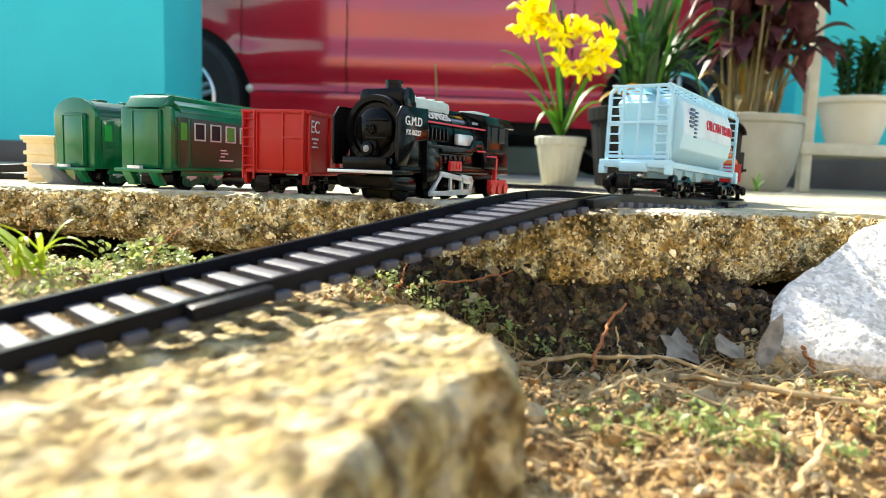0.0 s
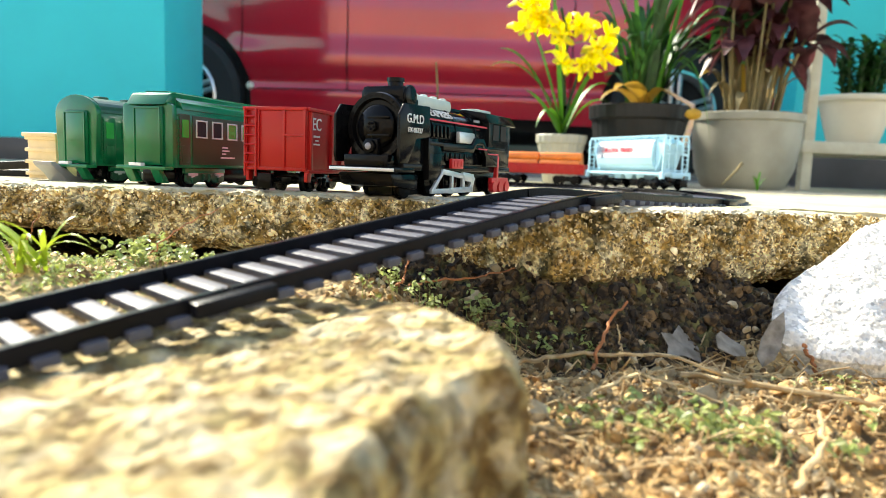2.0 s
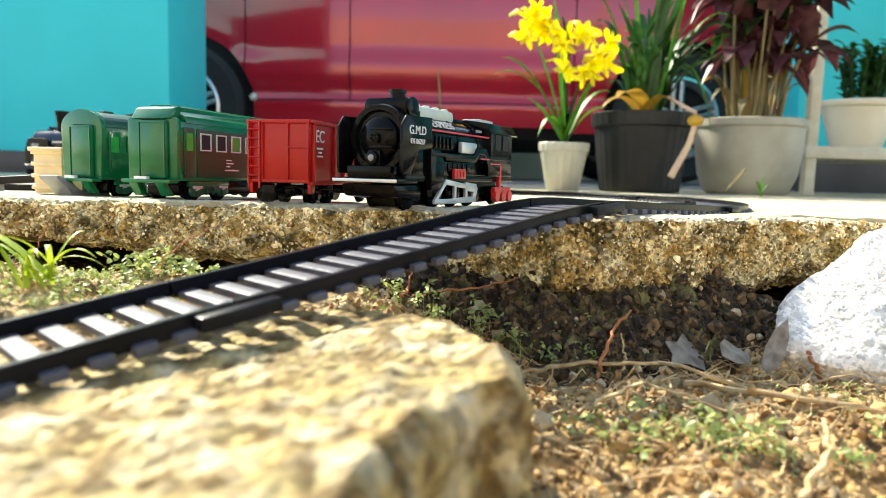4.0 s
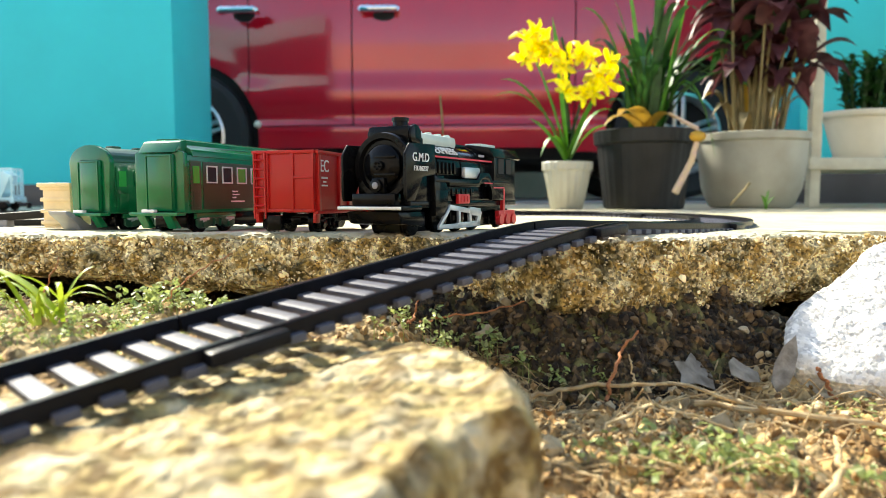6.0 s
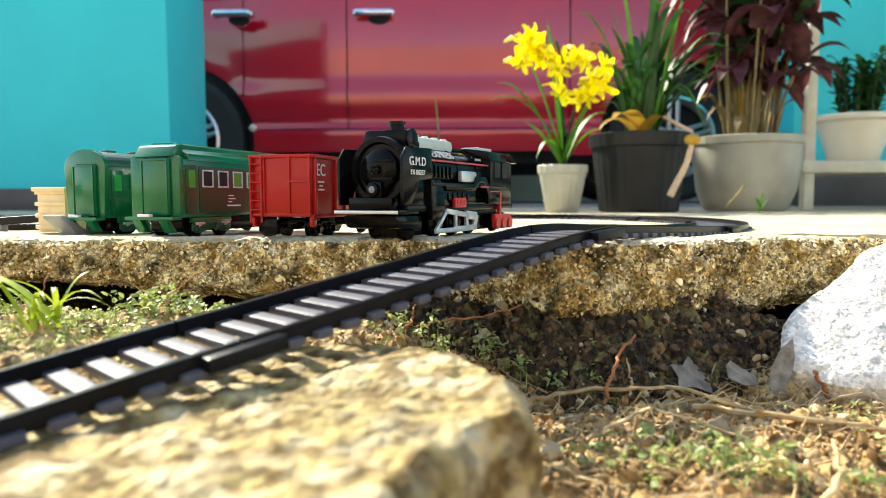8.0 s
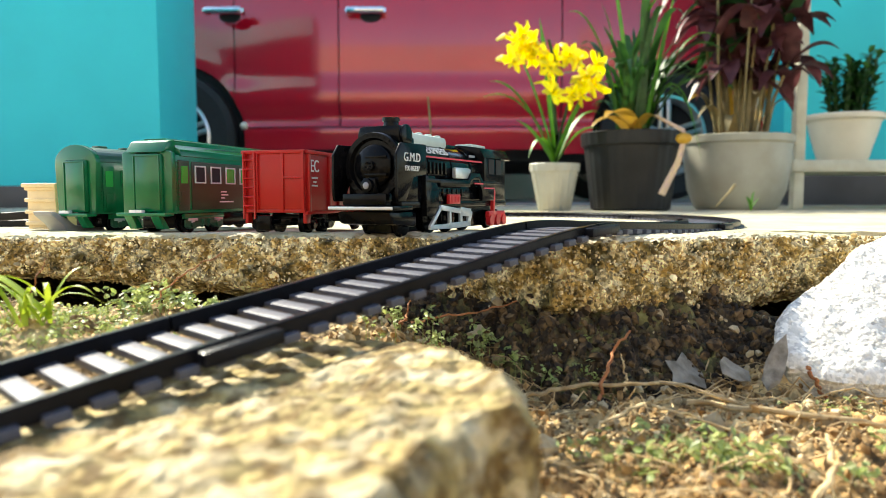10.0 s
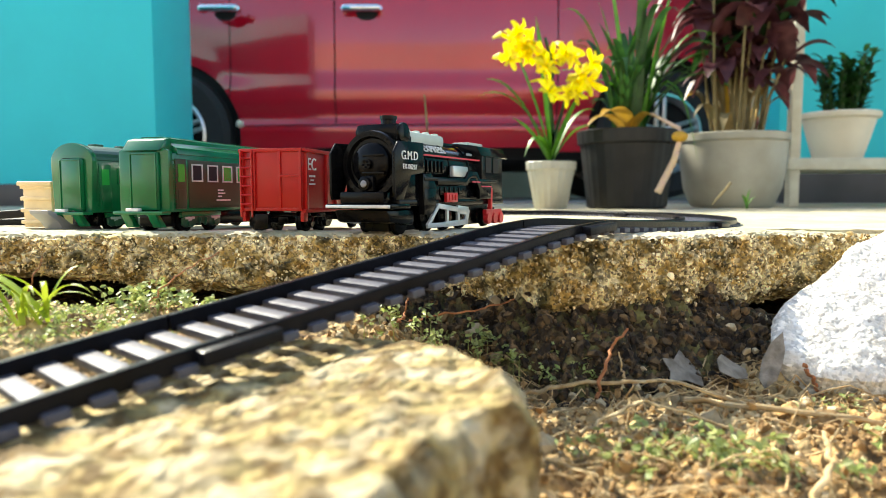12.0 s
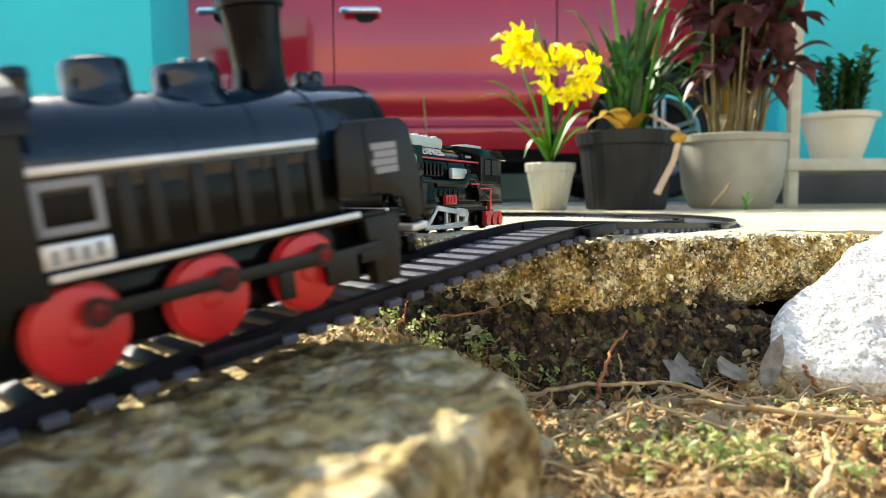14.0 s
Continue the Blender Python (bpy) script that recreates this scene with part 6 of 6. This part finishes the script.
    for pts, r, mt, lab in ((
        [dry(0.034, 0.285, 0.006), dry(0.06, 0.292, 0.005), dry(0.095, 0.285, 0.005), dry(0.13, 0.262, 0.004)], 0.0011, STRAW, "long pale dry root lying on the soil"),
        ([dry(0.10, 0.275, 0.004), dry(0.14, 0.255), dry(0.18, 0.25), dry(0.24, 0.24), dry(0.29, 0.25)], 0.0013, STRAW, "long pale dry root lying on the soil"),
        ([dry(0.066, 0.285), (0.070, 0.290, -0.065), (0.076, 0.296, -0.055), (0.083, 0.300, -0.0495)], 0.0009, ROOT, "rust coloured bent root standing from soil"),
        ([dry(0.078, 0.29), (0.080, 0.295, -0.068), (0.079, 0.30, -0.060)], 0.0006, STRAW, "thin dry stalk standing from the soil"),
        ([dry(-0.020, 0.30, 0.012), (-0.017, 0.305, -0.045), (-0.015, 0.31, -0.033)], 0.0006, ROOT, "thin rust root standing by the slab"),
        ([dry(-0.015, 0.31, 0.01), (0.0, 0.318, -0.046), (0.02, 0.322, -0.044), (0.035, 0.325, -0.040)], 0.0006, ROOT, "thin brown root under the slab"),
        ([(0.162, 0.300, -0.066), (0.166, 0.297, -0.074), (0.170, 0.292, -0.084)], 0.0010, ROOT, "reddish root bent beside the stone"),
        ([dry(0.10, 0.18, 0.004), dry(0.118, 0.20, 0.010), dry(0.135, 0.235, 0.006)], 0.0012, STRAW, "thick tan dry stalk on the soil"),
        ([dry(0.05, 0.24), dry(0.075, 0.25, 0.008), dry(0.11, 0.245)], 0.0008, STRAW, "dry curved grass stalk on soil"),
        ([(-0.178, 0.280, -0.045), (-0.175, 0.285, -0.030), (-0.170, 0.290, -0.016)], 0.0004, ROOT, "thin rust stalk in the weeds"),
        ([(-0.125, 0.288, -0.035), (-0.112, 0.295, -0.022), (-0.098, 0.300, -0.015)], 0.0004, ROOT, "thin rust stalk in the weeds"),
    ):
        tagged(part("root", trail(pts, r), mt), lab, "root")
    # weeds
    def weed_patch(n, place, size, material, name, label):
        pieces = []
        for k in range(n):
            x, y, h = place()
            z = soil_z(x, y)
            top = Vector((x, y, z + h))
            for j in range(random.randint(6, 11)):
                a, rr = random.uniform(0, 6.28), random.uniform(0.2, 1.0)
                c = top + Vector((math.cos(a) * rr * size * 2.6, math.sin(a) * rr * size * 2.6, random.uniform(-1.0, 0.6) * size * 2))
                nrm = Euler((random.uniform(-0.9, 0.9), random.uniform(-0.9, 0.9), random.uniform(0, 6))).to_matrix()
                l, w = size * random.uniform(0.7, 1.3), size * random.uniform(0.45, 0.8)
                p = [(-l, 0, 0), (-0.3 * l, -w, 0.15 * l), (0.6 * l, -0.7 * w, 0.1 * l), (l, 0, -0.1 * l), (0.6 * l, 0.7 * w, 0.1 * l), (-0.3 * l, w, 0.15 * l)]
                pieces.append(([tuple(c + nrm @ Vector(q)) for q in p], [(0, 1, 2), (0, 2, 3), (0, 3, 4), (0, 4, 5)]))
            q = [(x - 0.0003, y, z - 0.001), (x + 0.0003, y, z - 0.001), (x, y + 0.0003, z - 0.001), tuple(top)]
            pieces.append((q, [(0, 1, 3), (1, 2, 3), (2, 0, 3)]))
        stuff(name, verts_faces(pieces), material, label, "weeds")

    weed_patch(420, lambda: (random.uniform(-0.27, -0.10), random.uniform(0.22, 0.335), random.uniform(-0.001, 0.005)), 0.0012, WEED, "weeds", "low green weeds growing beside the slab")
    weed_patch(14, lambda: (random.gauss(-0.140, 0.012), random.gauss(0.315, 0.007), random.uniform(0.006, 0.014)), 0.0017, WEED, "weeds", "taller green weed by the track")
    weed_patch(14, lambda: (random.gauss(-0.112, 0.010), random.gauss(0.300, 0.007), random.uniform(0.004, 0.013)), 0.0017, WEED, "weeds", "taller green weed by the track")
    weed_patch(40, lambda: (random.gauss(0.045, 0.018), random.gauss(0.312, 0.008), random.uniform(0.004, 0.013)), 0.0015, WEED, "weeds", "small green weeds under the slab")
    weed_patch(26, lambda: (random.gauss(-0.015, 0.012), random.gauss(0.312, 0.008), random.uniform(0.006, 0.016)), 0.0014, WEED, "weeds", "small green weeds under the slab")
    weed_patch(46, lambda: (random.gauss(0.085, 0.022), random.gauss(0.215, 0.014), random.uniform(0.0, 0.007)), 0.0019, WEED, "weeds", "fresh green weeds on sunny soil")
    weed_patch(12, lambda: (random.gauss(0.235, 0.012), random.gauss(0.29, 0.006), random.uniform(0.0, 0.008)), 0.0018, WEED, "weeds", "small green weeds below the stone")
    weed_patch(16, lambda: (random.gauss(0.16, 0.02), random.gauss(0.275, 0.01), random.uniform(-0.002, 0.003)), 0.0015, WEED, "weeds", "mossy green weeds on soil")
    # grass tuft
    t = thing("grass_tuft", "bright green grass tuft beside the track", "grass", pose(-0.160, 0.258, soil_z(-0.160, 0.258)))
    for k in range(14):
        a = random.uniform(0, 6.28)
        bm = bmesh.new()
        blade(bm, (random.uniform(-0.01, 0.01), random.uniform(-0.008, 0.008), 0), (0.030 * math.cos(a), 0.02 * math.sin(a), random.uniform(0.006, 0.024)), random.uniform(0.0014, 0.0030), 0.008)
        part("blade", bm, GRASS, t)
    bm = bmesh.new()
    blade(bm, (0.010, -0.002, 0.002), (-0.034, 0.0, 0.020), 0.0046, 0.008)
    part("blade", bm, GRASS, t, "broad yellow-green blade")
    # dead leaf
    def crumpled(outline, at, name, label, material, curl):
        bm = bmesh.new()
        n, rings = len(outline), 6
        grid = []
        for r in range(1, rings + 1):
            f = r / rings
            grid.append([bm.verts.new((x * f, y * f, curl * (fbm(x * f, y * f, 3, 60, 2) * 0.6 + (x * f / 0.02) ** 2 * 0.25))) for x, y in outline])
        c = bm.verts.new((0, 0, 0))
        for k in range(n):
            bm.faces.new((c, grid[0][k], grid[0][(k + 1) % n]))
            for a, b in zip(grid, grid[1:]):
                bm.faces.new((a[k], b[k], b[(k + 1) % n], a[(k + 1) % n]))
        got = bmesh.ops.extrude_face_region(bm, geom=bm.faces[:])
        bmesh.ops.translate(bm, vec=(0, 0, 0.0004), verts=[v for v in got["geom"] if isinstance(v, bmesh.types.BMVert)])
        bmesh.ops.recalc_face_normals(bm, faces=bm.faces[:])
        ob = part(name, bm, material)
        ob.matrix_basis = at
        tagged(ob, label, "leaf")

    crumpled([(0.010, 0.003), (0.012, 0.012), (0.005, 0.009), (0.002, 0.014), (-0.005, 0.006), (-0.013, 0.004), (-0.010, -0.002), (-0.013, -0.008), (-0.004, -0.007), (0.003, -0.010), (0.006, -0.004)],
             pose(0.112, 0.306, -0.0705, 34, 18, 20), "dead_leaf", "grey curled dead leaf lying on the soil", DRYLEAF, 0.006)
    crumpled([(0.006, 0.0), (0.005, 0.012), (0.001, 0.024), (-0.004, 0.014), (-0.006, 0.002), (-0.005, -0.010), (0.0, -0.016), (0.005, -0.009)],
             pose(0.147, 0.299, -0.066, 58, 14, -26) @ Matrix.Scale(0.72, 4), "dead_leaf", "pale grey dead leaf leaning on the white stone", DRYLEAF, 0.008)
    # this one stands for a grey cement chunk, built with the leaf shape
    crumpled([(0.009, 0.0), (0.006, 0.006), (0.0, 0.009), (-0.007, 0.005), (-0.009, -0.001), (-0.004, -0.006), (0.004, -0.006)],
             pose(0.131, 0.302, -0.0685, 35, 10, 30), "dead_leaf", "grey chunk of cement on the soil", DRYLEAF, 0.006)
    for x, y, r in ((0.148, 0.255, 0.0045), (0.137, 0.262, 0.0035), (0.172, 0.262, 0.0038), (0.192, 0.255, 0.0050), (0.21, 0.262, 0.004), (0.12, 0.21, 0.003), (0.225, 0.245, 0.0055), (0.16, 0.235, 0.003)):
        bm = bmesh.new()
        bmesh.ops.create_icosphere(bm, subdivisions=3, radius=r)
        for v in bm.verts:
            v.co *= 1 + 0.35 * fbm(v.co.x + x, v.co.y, v.co.z, 260, 3)
        ob = part("clod", bm, M_CRUMB)
        ob.matrix_basis = pose(x, y, soil_z(x, y) + r * 0.45)
        tagged(ob, "rounded brown clod of dry earth", "clod", "clods of earth")


# crumb colour also holds the slab's shade
M_CLUMP_SHADE = mat("shade-darkened humus crumb", (0.13, 0.080, 0.034), 0.95, second=(0.022, 0.013, 0.006), scale=220, amount=0.8, grain=0.8, grain_scale=1500, spread=0.7)
M_PALE = mat("pale grit", (0.55, 0.45, 0.28), 0.9, second=(0.40, 0.30, 0.16), scale=250, grain=0.6, grain_scale=1500, spread=0.4)
M_KNOB = mat("aggregate grain", (0.78, 0.65, 0.38), 0.85, second=(0.30, 0.20, 0.07), scale=160, amount=0.8, grain=0.6, grain_scale=1500, spread=0.8)
GRASS = leaf_mat("grass blade", (0.30, 0.46, 0.03), (0.50, 0.56, 0.05))
build_litter()


# ---- what moves ----
# seconds and the run of the last wagon's rear end, measured from the crest
TRAVEL = [(0, 0.069), (0.5, 0.179), (1.0, 0.29), (1.5, 0.402), (2.0, 0.515), (2.5, 0.63), (3.0, 0.747), (4.1, 1.037), (5.3, 1.353), (8.0, 2.063), (11.0, LOOP - 1.308),
          (13.5, LOOP - 0.7130), (14.0, LOOP - 0.6046)]


def travel(t):
    ts, ss = zip(*TRAVEL)
    i = max(0, min(len(ts) - 2, int(np.searchsorted(ts, t, side="right")) - 1))
    slope = [(ss[min(k + 1, len(ts) - 1)] - ss[max(k - 1, 0)]) / (ts[min(k + 1, len(ts) - 1)] - ts[max(k - 1, 0)]) for k in (i, i + 1)]
    h = ts[i + 1] - ts[i]
    f = (t - ts[i]) / h
    return (2 * f ** 3 - 3 * f * f + 1) * ss[i] + (f ** 3 - 2 * f * f + f) * h * slope[0] + (-2 * f ** 3 + 3 * f * f) * ss[i + 1] + (f ** 3 - f * f) * h * slope[1]


TRAIN = [(hopper_wagon, 0.0, 0.1620), (pipe_wagon, 0.1680, 0.1360), (small_loco, 0.3090, 0.2000)]


def crank(t):
    """The turn of the driving wheels."""
    return (travel(t) - LOOP + 0.6046) / WHEEL_R - 0.95


def motions():
    for ob, offset, length in TRAIN:
        walk(ob, [(k * 0.1, car_pose(travel(k * 0.1) + offset, length)) for k in range(141)])
    for wheel, x, side in loco_wheels:
        walk(wheel, [(k / 15, Matrix.Translation((x, side * 0.0196, WHEEL_R)) @ Matrix.Rotation(crank(k / 15) % (2 * math.pi), 4, "Y")) for k in range(211)])
    for bar, side in loco_rods:
        rows = []
        for k in range(211):
            a = crank(k / 15)
            rows.append((k / 15, pose(CRANK * math.cos(a), side * 0.0250, WHEEL_R - CRANK * math.sin(a))))
        walk(bar, rows)


motions()
